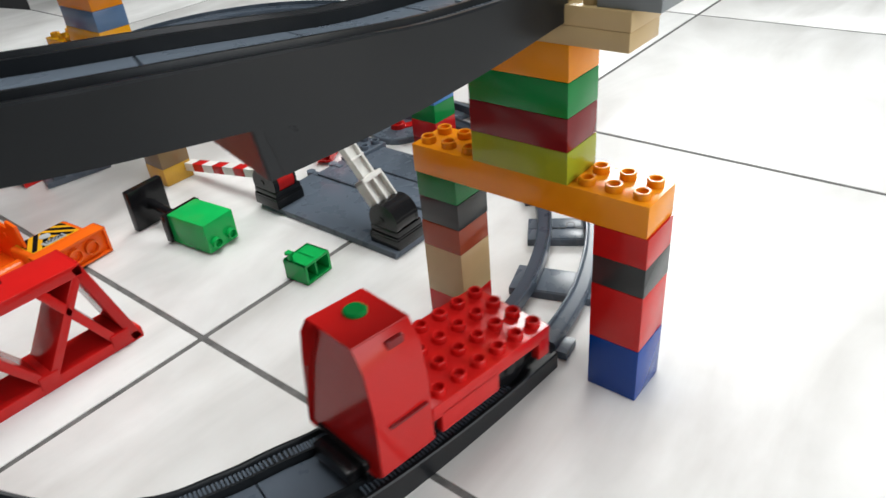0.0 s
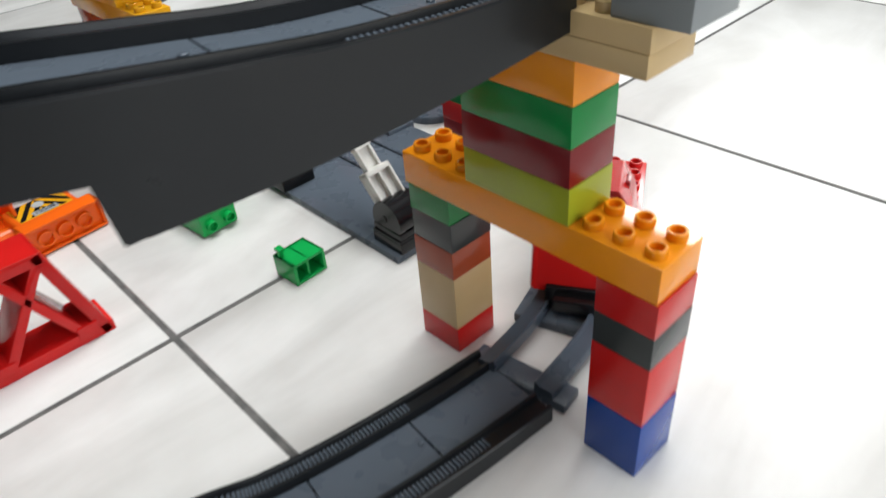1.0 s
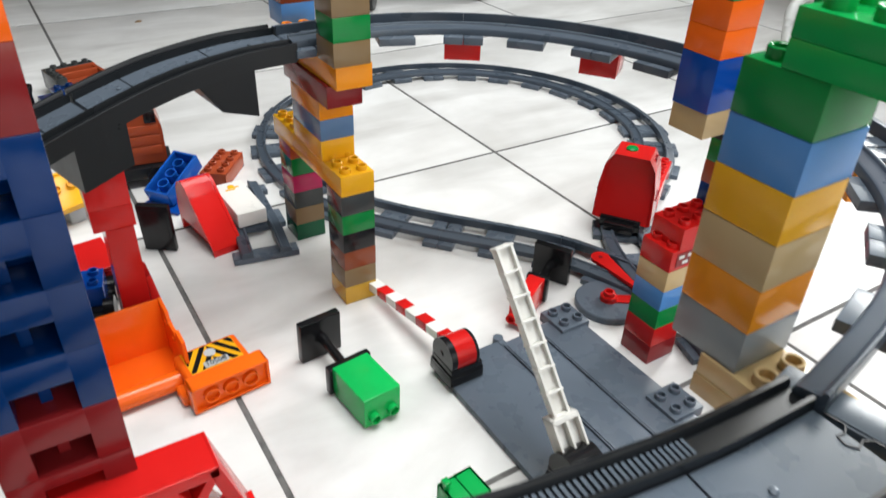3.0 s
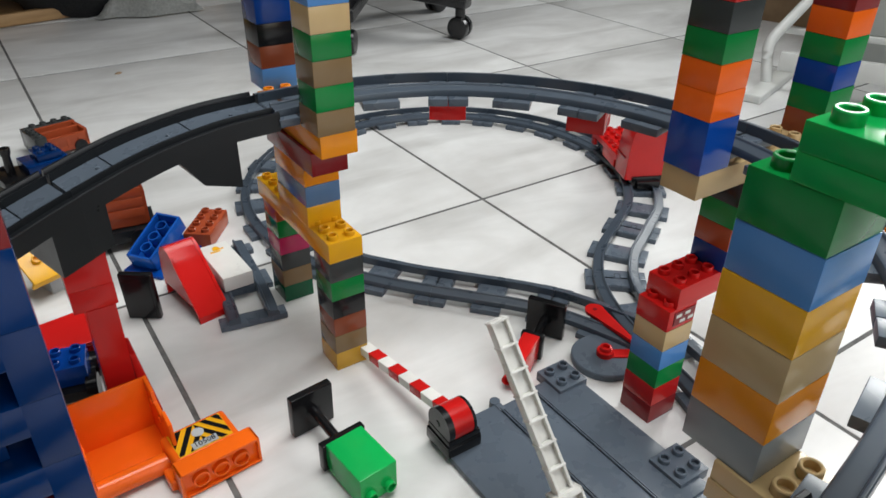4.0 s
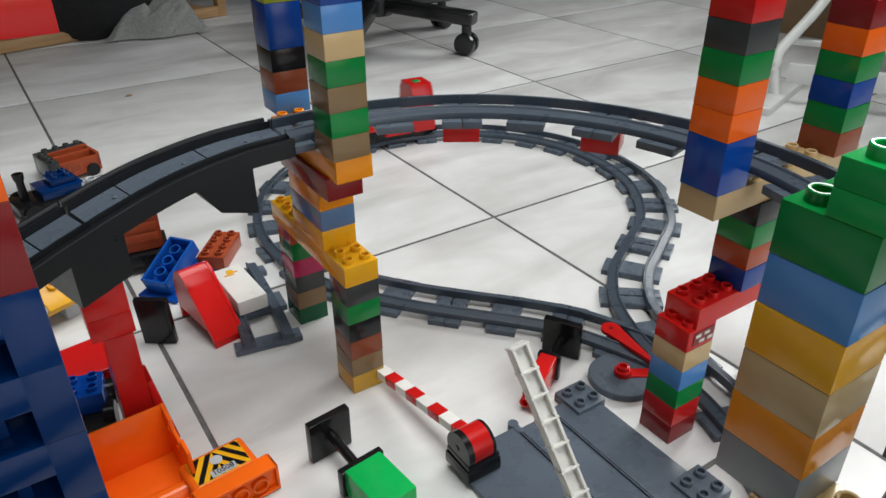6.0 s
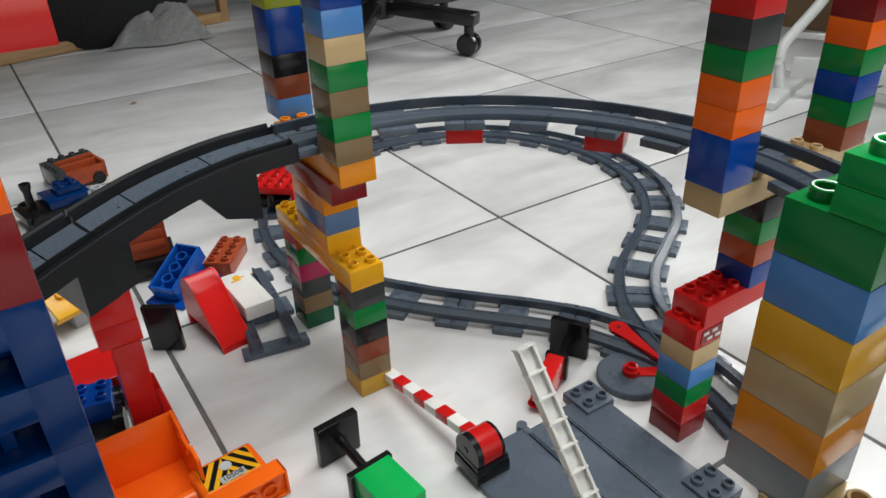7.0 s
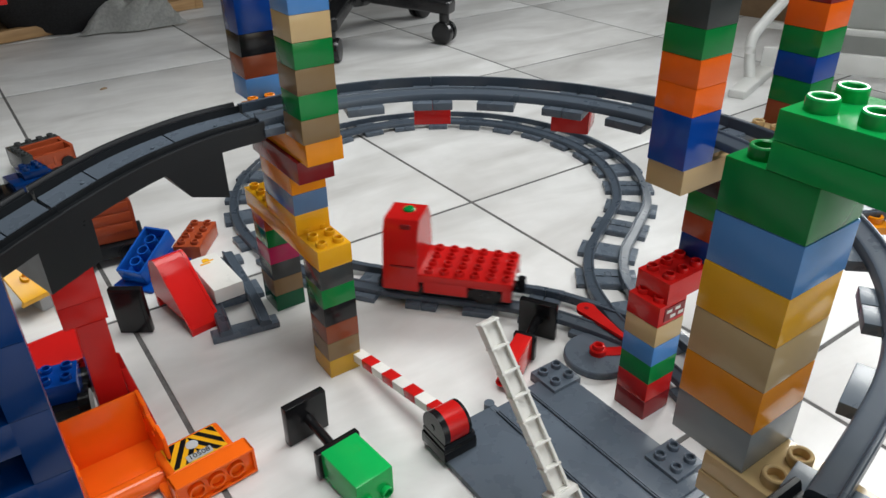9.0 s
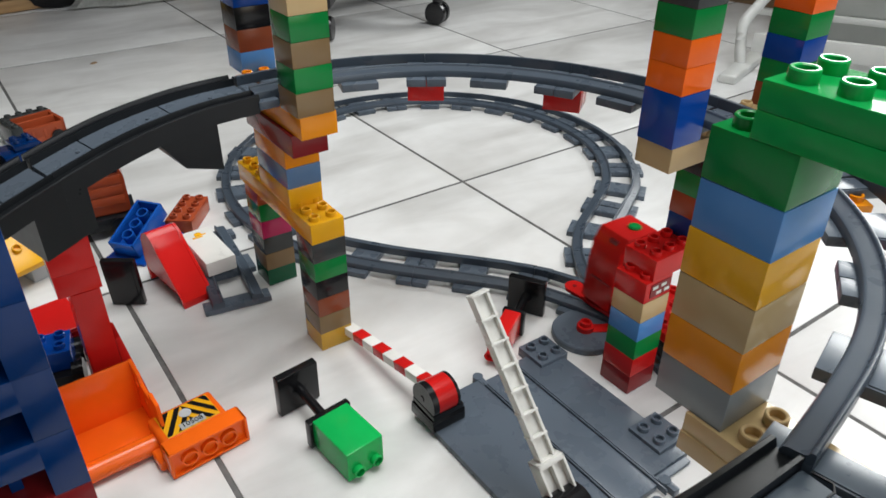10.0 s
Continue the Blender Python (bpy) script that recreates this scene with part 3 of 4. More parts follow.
rs = pillar("brick_pillar", -0.517, -0.176, 0, column(["red", ("red", 1.6)], 2, 2, 0, 0, 6.0), "red brick stack under the leg of the raised track")
bm = bmesh.new()
def prism(bm, low, high, z):
    """Joins a rectangle (x0, y0, x1, y1) on the floor to another at height z."""
    v = [bm.verts.new(p) for p in [(low[i], low[j], 0.0) for i, j in ((0, 1), (2, 1), (2, 3), (0, 3))] + [(high[i], high[j], z) for i, j in ((0, 1), (2, 1), (2, 3), (0, 3))]]
    for q in ((3, 2, 1, 0), (4, 5, 6, 7), (0, 1, 5, 4), (1, 2, 6, 5), (2, 3, 7, 6), (3, 0, 4, 7)):
        bm.faces.new([v[k] for k in q])
    bmesh.ops.bevel(bm, geom=bm.edges[:], offset=0.0008, segments=2, affect="EDGES")


prism(bm, (0.007, 0.001, 0.030, 0.031), (0.0085, 0.001, 0.030, 0.031), 6.0 * BH)
part("support", bm, M["red"], rs)
bm = bmesh.new()
prism(bm, (0.0305, -0.004, 0.044, 0.030), (0.0305, 0.004, 0.0345, 0.030), 0.062)
part("brace", bm, M["red"], rs)


# ---- level crossing ----
def level_crossing():
    base = thing("level_crossing", pose(-0.300, -0.506, 0), "bluish grey level crossing plate with rail grooves and stud blocks", "toy crossing")
    bm = bmesh.new()
    for b in ((0.0, 0.0, 0, 0.066, 0.172), (0.0705, 0.004, 0, 0.104, 0.168), (0.1085, 0.012, 0, 0.150, 0.172)):
        add_box(bm, *b, 0.0062, 0.0009)
        part("road_panel", bm, M["bgrey"], base)
        bm = bmesh.new()
    add_box(bm, 0.002, 0.006, 0, 0.146, 0.166, 0.0035, 0.0005)
    part("plate", bm, M["bgrey"], base)
    for x in (0.066, 0.104):
        bm = bmesh.new()
        add_box(bm, x + 0.0004, -0.004, 0.002, x + 0.0016, 0.166, 0.0078, 0.0003)
        add_box(bm, x + 0.003, 0.006, 0.002, x + 0.0042, 0.172, 0.0070, 0.0003)
        part("groove_rib", bm, M["bgrey"], base)
    for x, y in ((0.068, 0.175), (0.092, 0.168), (0.092, -0.006), (0.112, 0.004)):
        bm = bmesh.new()
        add_box(bm, x - 0.003, y - 0.012, 0.0005, x + 0.003, y, 0.007, 0.0008)
        add_cyl(bm, 0.0046, 0.0046, 0.0005, 0.0075, 16, Matrix.Translation((x, y, 0)))
        part("coupling", bm, M["bgrey"], base)
    for x, y in ((0.122, 0.151), (0.128, 0.0225)):
        bm = bmesh.new()
        add_box(bm, x, y, 0.0, x + 0.032, y + 0.032, 0.0096, 0.0006)
        for i in (0, 1):
            for j in (0, 1):
                add_stud(bm, x + (i + 0.5) * P, y + (j + 0.5) * P, 0.0096)
        part("stud_block", bm, M["bgrey"], base)


level_crossing()


def gate_post(m, label, inner):
    """A black base with a round housing about a disc."""
    base = thing("crossing_gate", m, label, "toy gate", "crossing gates")
    bm = bmesh.new()
    add_box(bm, -0.016, -0.016, 0, 0.016, 0.016, 0.0092, 0.0007)
    add_box(bm, -0.016, -0.0155, 0.0094, 0.016, 0.0155, 0.0112, 0.0005)
    add_box(bm, -0.015, -0.015, 0.0108, 0.015, 0.015, 0.0165, 0.0006)
    part("base", bm, M["black"], base)
    for x0, x1 in ((-0.0145, -0.009), (0.009, 0.0115)):
        bm = bmesh.new()
        rot = Matrix.Rotation(radians(90), 4, "Y")
        add_cyl(bm, 0.0155, 0.0155, x0, x1, 28, Matrix.Translation((0, 0, 0.0225)) @ rot)
        add_cyl(bm, 0.0026, 0.0026, x0 - 0.0006, x0 + 0.001, 12, Matrix.Translation((0, 0.002, 0.0235)) @ rot)
        part("cheek", bm, M["black"], base)
    bm = bmesh.new()
    add_cyl(bm, 0.0152, 0.0152, -0.0089, 0.0089, 28, Matrix.Translation((0, 0, 0.0228)) @ Matrix.Rotation(radians(90), 4, "Y"))
    part("hub", bm, inner, base)
    return base


g1 = gate_post(pose(-0.287, -0.348, 0.0062, 0, 0, 0), "black crossing gate with a lowered red and white striped arm", M["red"])
tip, start = Vector((-0.0075, 0.137, 0.006)), Vector((0.0, 0.006, 0.026))
d = (tip - start)
arm_m = Matrix.Translation(start) @ d.to_track_quat("X", "Z").to_matrix().to_4x4()
L = d.length
for k in range(8):
    bm = bmesh.new()
    add_box(bm, k * L / 8, -0.0055, -0.0042, (k + 1) * L / 8, 0.0055, 0.0042, 0.0004, m=arm_m)
    part("arm_band", bm, M["red" if k % 2 == 0 else "white"], g1)

g2 = gate_post(pose(-0.280, -0.491, 0.0062, 0, 0, 0), "black crossing gate with a raised white ladder arm", M["black"])
start, tip = Vector((0.001, 0.004, 0.022)), Vector((-0.0135, 0.0905, 0.1554))
d = tip - start
arm_m = Matrix.Translation(start) @ d.to_track_quat("X", "Z").to_matrix().to_4x4() @ Matrix.Rotation(radians(-18), 4, "X")
L = d.length
bm = bmesh.new()
for y in (-0.0062, 0.0042):
    add_box(bm, 0.035, y, -0.005, L, y + 0.002, 0.005, 0.0004, m=arm_m)
add_box(bm, 0.035, -0.006, -0.0008, L, 0.006, 0.0008, 0.0003, m=arm_m)
for k in range(8):
    x = 0.037 + k * (L - 0.038) / 7
    add_box(bm, x - 0.0007, -0.0068, -0.0055, x + 0.0007, 0.0068, 0.0055, 0.0003, m=arm_m)
part("ladder_arm", bm, M["white"], g2)
bm = bmesh.new()
for y in (-0.0105, -0.001, 0.0085):
    add_box(bm, -0.006, y, -0.008, 0.037, y + 0.002, 0.008, 0.0008, m=arm_m)
add_box(bm, -0.006, -0.0105, -0.0015, 0.037, 0.0105, 0.0015, 0.0008, m=arm_m)
add_box(bm, 0.033, -0.0105, -0.008, 0.037, 0.0105, 0.008, 0.0008, m=arm_m)
part("bracket", bm, M["white"], g2)


# ---- toppled signals ----
def toppled_signal(m, head, label, long=0.05, hw=0.0165):
    """A square black foot, a rod and a coloured head lying on its side; the rod runs along -y."""
    base = thing("toy_signal", m, label, "toy signal", "toppled signals")
    tilt = Matrix.Rotation(radians(1.5), 4, "X")
    bm = bmesh.new()
    add_box(bm, -0.019, -0.0038, 0.0, 0.019, 0.0038, 0.040, 0.0012, m=tilt)
    add_cyl(bm, 0.0085, 0.007, 0.0, 0.004, 20, Matrix.Translation((0, -0.0005, 0.022)) @ Matrix.Rotation(radians(81), 4, "X"))
    part("foot_plate", bm, M["black"], base)
    bm = bmesh.new()
    tube(bm, [(0, -0.004, 0.0215), (0, -0.004 - long, 0.0145)], 0.0042, 16)
    part("rod", bm, M["black"], base)
    y = -0.004 - long
    bm = bmesh.new()
    add_box(bm, -hw - 0.003, y - 0.003, 0.0012, hw + 0.003, y + 0.004, 0.0272, 0.0012)
    part("collar", bm, M["black"], base)
    bm = bmesh.new()
    add_box(bm, -hw, y - 0.049, 0.0005, hw, y - 0.002, 0.0285, 0.0014)
    for x in (-hw / 2, hw / 2):
        lathe(bm, [(0.0047, -0.0003), (0.0047, 0.0042), (0.0036, 0.0044), (0.0031, 0.0005), (0, 0.0005)], 16, Matrix.Translation((x, y - 0.049, 0.009)) @ Matrix.Rotation(radians(90), 4, "X"))
    part("head", bm, head, base)
    return base


toppled_signal(pose(-0.374, -0.266, 0.0008, 0, 0, 6), M["lgreen"], "toppled toy signal with black foot and green head", 0.044)
toppled_signal(pose(-0.1270, -0.2755, 0.0008, 0, 0, -60), M["red"], "toppled toy signal with black foot and red head", 0.036, 0.008)

# small green bracket lying on the tiles
gb = thing("toy_bracket", pose(-0.352, -0.458, 0, 0, 0, 4), "small green hollow bracket with a peg", "toy part")
bm = bmesh.new()
for b in ((-0.014, -0.012, 0, 0.014, 0.012, 0.0022), (-0.014, -0.012, 0.0158, 0.014, 0.012, 0.018), (-0.014, -0.012, 0, -0.0115, 0.012, 0.018), (-0.0015, -0.010, 0, 0.0005, 0.012, 0.018), (0.0115, -0.012, 0, 0.014, 0.012, 0.018), (-0.014, 0.0095, 0, 0.014, 0.012, 0.018)):
    bm = bmesh.new()
    add_box(bm, *b, 0.0005)
    part("wall", bm, M["lgreen"], gb)
bm = bmesh.new()
tube(bm, [(-0.011, 0.006, 0.0175), (-0.011, 0.006, 0.0245)], 0.0022, 10)
add_box(bm, -0.0135, 0.003, 0.0225, -0.0085, 0.009, 0.0252, 0.0005)
part("peg", bm, M["lgreen"], gb)


# ---- orange pieces ----
def hazard_brick():
    base = thing("toy_brick", pose(-0.4865, -0.286, 0, 0, 0, 5.5), "orange brick on its side with a black and yellow hazard sticker", "toy brick")
    bm = bmesh.new()
    w, z, t = 0.0635, 0.0255, 0.0022
    # the open underside faces -y, closed behind
    for b in ((0, 0, 0.001, w, 0.016, t + 0.001), (0, 0, z - t, w, 0.016, z), (0, 0, 0.001, t, 0.016, z), (w - t, 0, 0.001, w, 0.016, z), (0.001, 0.004, 0.001, w - 0.001, 0.017, z - 0.0002)):
        add_box(bm, *b, 0.0007)
    part("body", bm, M["orange"], base)
    for x in (0.0158, 0.0318, 0.0478):
        bm = bmesh.new()
        lathe(bm, [(0.0066, 0.0), (0.0066, 0.0042), (0.0052, 0.0042), (0.0052, 0.0), ], 20, Matrix.Translation((x, 0.0042, z / 2)) @ Matrix.Rotation(radians(90), 4, "X"))
        part("tube", bm, M["orange"], base)
    bm = bmesh.new()
    add_box(bm, 0.003, 0.0155, 0.004, w - 0.008, 0.050, 0.0245, 0.004, 4)
    add_box(bm, -0.004, 0.012, 0.001, 0.010, 0.030, 0.011, 0.003, 3)
    part("nose", bm, M["orange"], base)
    z += 0.0002
    bm = bmesh.new()
    add_box(bm, 0.008, 0.0185, 0.0240, w - 0.013, 0.0465, 0.0249, 0.0002, 1)
    st = part("sticker", bm, M["yellow"], base, "yellow sticker with black stripes")
    lo, hi, mid = 0.0085, w - 0.0135, 0.0292
    for k in range(-2, 4):
        for way, x0, x1 in ((1, lo, mid), (-1, mid, hi)):
            # a slanting stripe cut to its half of the sticker
            cx = mid - way * (0.003 + 0.0095 * k)
            quad = [Vector(p) for p in ((cx, 0.0192), (cx + 0.0048, 0.0192), (cx + 0.0048 + way * 0.017, 0.0458), (cx + way * 0.017, 0.0458))]
            for lim, sign in ((x0, 1), (x1, -1)):
                out = []
                for p, q in zip(quad, quad[1:] + quad[:1]):
                    dp, dq = sign * (p.x - lim), sign * (q.x - lim)
                    if dp >= 0:
                        out.append(p)
                    if dp * dq < 0:
                        out.append(p.lerp(q, dp / (dp - dq)))
                quad = out
                if len(quad) < 3:
                    break
            if len(quad) < 3:
                continue
            bm = bmesh.new()
            bm.faces.new([bm.verts.new((p.x, p.y, 0.02515)) for p in quad])
            bmesh.ops.recalc_face_normals(bm, faces=bm.faces[:])
            part("stripe", bm, M["black"], st)
    bm = bmesh.new()
    add_cyl(bm, 0.0048, 0.0048, 0.0246, 0.0254, 20, Matrix.Translation((0.029, 0.036, 0)))
    part("lamp_mark", bm, M["lgrey"], st)
    bm = bmesh.new()
    add_box(bm, 0.0195, 0.0195, 0.0249, 0.0395, 0.0265, 0.0254, 0.0001, 1)
    part("number_plate", bm, M["lgrey"], st)
    cu = bpy.data.curves.new("number", "FONT")
    cu.body, cu.size, cu.align_x, cu.align_y, cu.extrude = "10508", 0.0068, "CENTER", "CENTER", 0.0001
    cu.materials.append(M["black"])
    tx = new("number", cu)
    tx.parent = st
    tx.matrix_basis = pose(0.0295, 0.0231, 0.0256)


hazard_brick()


def orange_tub():
    base = thing("toy_tipper_tub", pose(-0.512, -0.222, 0.001, 0, 0, 3), "orange plastic tipper tub lying open", "toy part")
    bm = bmesh.new()
    add_box(bm, -0.029, -0.030, 0.0, 0.032, 0.026, 0.003, 0.0012)
    add_cyl(bm, 0.008, 0.008, -0.029, 0.032, 16, Matrix.Translation((0, -0.028, 0.008)) @ Matrix.Rotation(radians(90), 4, "Y"))
    part("floor_panel", bm, M["orange"], base)
    bm = bmesh.new()
    add_box(bm, -0.029, 0.0235, 0.0, 0.032, 0.0265, 0.052, 0.0011, m=Matrix.Translation((0, 0.0, 0)) @ Matrix.Rotation(radians(-6), 4, "X"))
    part("back_panel", bm, M["orange"], base)
    for x in (-0.0305, 0.0295):
        bm = bmesh.new()
        v = [(x, -0.034, 0.006), (x, -0.030, 0.001), (x, 0.026, 0.001), (x, 0.030, 0.051), (x, 0.010, 0.048), (x, 0.008, 0.040), (x, -0.012, 0.039), (x, -0.014, 0.046), (x, -0.03, 0.044)]
        a = [bm.verts.new(p) for p in v]
        b = [bm.verts.new((p[0] + 0.0028, p[1], p[2])) for p in v]
        bm.faces.new(a[::-1])
        bm.faces.new(b)
        for k in range(len(v)):
            bm.faces.new((a[k], a[(k + 1) % len(v)], b[(k + 1) % len(v)], b[k]))
        bmesh.ops.recalc_face_normals(bm, faces=bm.faces[:])
        bmesh.ops.bevel(bm, geom=bm.edges[:], offset=0.0006, segments=2, affect="EDGES")
        sp = part("side_panel", bm, M["orange"], base)
        for y, z in ((-0.004, 0.030), (0.014, 0.036)):
            bm = bmesh.new()
            add_box(bm, x - 0.0012, y - 0.002, z - 0.002, x + 0.004, y + 0.002, z + 0.002, 0.0008)
            part("lug", bm, M["orange"], sp)


orange_tub()

# ---- heap of loose pieces ----
short = [(-0.362, -0.106, 0), (-0.354, -0.055, 0), (-0.348, 0.0, 0), (-0.343, 0.052, 0)]
track_piece(spline(short), 0, len(spline(short)) - 1, "loose dark grey straight track lying among toy parts", "straight_track", mids=1)
wb = thing("toy_brick", pose(-0.3735, -0.0555, 0.0149, 0, 0, 2), "white brick with a yellow print lying on a loose track", "toy brick")
bm = bmesh.new()
add_box(bm, 0, 0, 0, 0.032, 0.076, 0.0165, 0.0012)
part("body", bm, M["white"], wb)
bm = bmesh.new()
add_box(bm, 0.008, 0.056, 0.0162, 0.019, 0.059, 0.0169, 0.0003)
add_box(bm, 0.012, 0.060, 0.0162, 0.024, 0.0625, 0.0169, 0.0003)
add_cyl(bm, 0.004, 0.004, 0.0162, 0.0168, 16, Matrix.Translation((0.016, 0.0645, 0)))
part("print", bm, M["yellow"], wb, "yellow printed mark")
loose_brick("rust", 4, 2, pose(-0.3495, 0.0655, 0, 0, 0, 53), "rust-red brick with hollow studs on the tiles")


def hood(m):
    """A red sloping engine hood lying on its side: a bent wall with one cheek, hollow towards the other side."""
    base = thing("toy_hood", m, "red hollow engine hood lying on its side", "toy part")
    prof = [(0.0, 0.0), (-0.004, 0.030), (-0.002, 0.050), (0.004, 0.059), (0.013, 0.063), (0.023, 0.059), (0.034, 0.047), (0.066, 0.016), (0.075, 0.007), (0.0755, 0.0)]
    n = len(prof)

    def plate(x0, x1, shape):
        bm = bmesh.new()
        a = [bm.verts.new((x0, -u, w)) for u, w in shape]
        b = [bm.verts.new((x1, -u, w)) for u, w in shape]
        bm.faces.new(a)
        bm.faces.new(b[::-1])
        for k in range(len(shape)):
            bm.faces.new((a[k], b[k], b[(k + 1) % len(shape)], a[(k + 1) % len(shape)]))
        bmesh.ops.recalc_face_normals(bm, faces=bm.faces[:])
        bmesh.ops.bevel(bm, geom=bm.edges[:], offset=0.0008, segments=2, affect="EDGES", clamp_overlap=True)
        return bm

    part("cheek", plate(0.029, 0.033, prof), M["red"], base)
    part("cheek", plate(0.0, 0.004, [(0.0, 0.014)] + prof[1:7] + [(0.066, 0.014)]), M["red"], base)
    bm = bmesh.new()
    c = Vector((0.028, 0.022))
    rows = []
    for u, w in prof:
        d = (c - Vector((u, w))).normalized() * 0.0045
        rows.append([bm.verts.new(p) for p in ((0.0, -u, w), (0.0288, -u, w), (0.0288, -u - d.x, w + max(d.y, 0.0 if w > 0 else d.y)), (0.0, -u - d.x, w + max(d.y, 0.0 if w > 0 else d.y)))])
    for r0, r1 in zip(rows, rows[1:]):
        for k in range(4):
            bm.faces.new((r0[k], r0[(k + 1) % 4], r1[(k + 1) % 4], r1[k]))
    bm.faces.new(rows[0])
    bm.faces.new(rows[-1][::-1])
    bmesh.ops.recalc_face_normals(bm, faces=bm.faces[:])
    part("wall", bm, M["red"], base)
    bm = bmesh.new()
    add_box(bm, 0.006, -0.050, 0.0005, 0.029, -0.008, 0.012, 0.001)
    part("seat", bm, M["red"], base)
    return base


hood(pose(-0.4195, -0.001, 0.0004, 0, 0, 9))
bp = thing("toy_tile", pose(-0.4495, -0.0325, 0.0005, 4, 0, -35), "black glossy panel standing on edge", "toy part")
bm = bmesh.new()
add_box(bm, -0.0165, -0.0035, 0, 0.0165, 0.0035, 0.055, 0.0015)
part("panel", bm, M["black"], bp)
bm = bmesh.new()
add_box(bm, -0.013, -0.0042, 0.004, 0.013, -0.003, 0.051, 0.0006)
part("rim", bm, M["black"], bp)

bb = thing("toy_dump_body", pose(-0.414, 0.038, 0.0006, 0, 0, 38), "blue dump body tipped over to show its tubes", "toy part")
tip_m = Matrix.Translation((0.0, 0.006, 0.004)) @ Matrix.Rotation(radians(-22), 4, "Y")
for b in ((0, 0, 0, 0.064, 0.0025, 0.02), (0, 0.0295, 0, 0.064, 0.032, 0.02), (0, 0, 0, 0.0025, 0.032, 0.02), (0.0615, 0, 0, 0.064, 0.032, 0.02), (0.001, 0.001, -0.001, 0.063, 0.031, 0.006)):
    bm = bmesh.new()
    add_box(bm, *b, 0.0006, m=tip_m)
    part("box_wall", bm, M["rblue"], bb)
for x in (0.016, 0.032, 0.048):
    bm = bmesh.new()
    lathe(bm, [(0.0066, 0.005), (0.0066, 0.0195), (0.0052, 0.0195), (0.0052, 0.007)], 20, tip_m @ Matrix.Translation((x, 0.016, 0)))
    part("tube", bm, M["rblue"], bb)
bm = bmesh.new()
add_box(bm, -0.010, -0.006, 0.0, 0.080, 0.044, 0.0035, 0.001)
part("skirt", bm, M["blue"], bb)


def cabin_wagon(m):
    base = thing("toy_wagon", m, "brown wagon cabin with plank sides on a grey chassis", "toy wagon")
    bm = bmesh.new()
    prof = [(-0.030, 0.0), (0.030, 0.0), (0.030, 0.034), (0.026, 0.048), (0.018, 0.056), (-0.018, 0.056), (-0.026, 0.048), (-0.030, 0.034)]
    a = [bm.verts.new((u, -0.012, 0.02 + w)) for u, w in prof]
    b = [bm.verts.new((u, 0.022, 0.02 + w)) for u, w in prof]
    bm.faces.new(a[::-1])
    bm.faces.new(b)
    for k in range(len(prof)):
        bm.faces.new((a[k], a[(k + 1) % len(prof)], b[(k + 1) % len(prof)], b[k]))
    bmesh.ops.recalc_face_normals(bm, faces=bm.faces[:])
    bmesh.ops.bevel(bm, geom=bm.edges[:], offset=0.0015, segments=2, affect="EDGES")
    part("cabin", bm, M["rust"], base)
    for z in (0.03, 0.04, 0.05):
        bm = bmesh.new()
        add_box(bm, -0.027, -0.0132, z, 0.027, -0.0115, z + 0.0078, 0.0007)
        part("plank", bm, M["rust"], base)
    for x in (-0.021, 0.021):
        bm = bmesh.new()
        add_box(bm, x - 0.005, -0.0138, 0.060, x + 0.005, -0.011, 0.071, 0.0006)
        part("window", bm, M["black"], base)
    bm = bmesh.new()
    add_box(bm, -0.034, -0.016, 0.010, -0.029, 0.02, 0.07, 0.001)
    add_box(bm, -0.0345, -0.0165, 0.034, -0.0285, -0.006, 0.05, 0.001)
    part("frame", bm, M["dtan"], base)
    bm = bmesh.new()
    add_box(bm, -0.034, -0.018, 0.008, 0.034, 0.026, 0.0195, 0.001)
    part("chassis", bm, M["dgrey"], base)
    for x in (-0.02, 0.02):
        bm = bmesh.new()
        add_cyl(bm, 0.010, 0.010, -0.021, -0.014, 20, Matrix.Translation((x, 0, 0.0102)) @ Matrix.Rotation(radians(90), 4, "X") @ Matrix.Translation((0, 0, 0.035)))
        part("wheel", bm, M["dgrey"], base)
    bm = bmesh.new()
    add_box(bm, -0.024, -0.008, 0.0755, 0.024, 0.020, 0.083, 0.001)
    for i in range(3):
        for j in range(2):
            add_stud(bm, -0.016 + i * P, -0.002 + j * P, 0.083)
    part("roof_plate", bm, M["lgrey"], base)
    return base


cabin_wagon(pose(-0.438, 0.138, 0, 0, 0, -8) @ Matrix.Scale(1.3, 4))


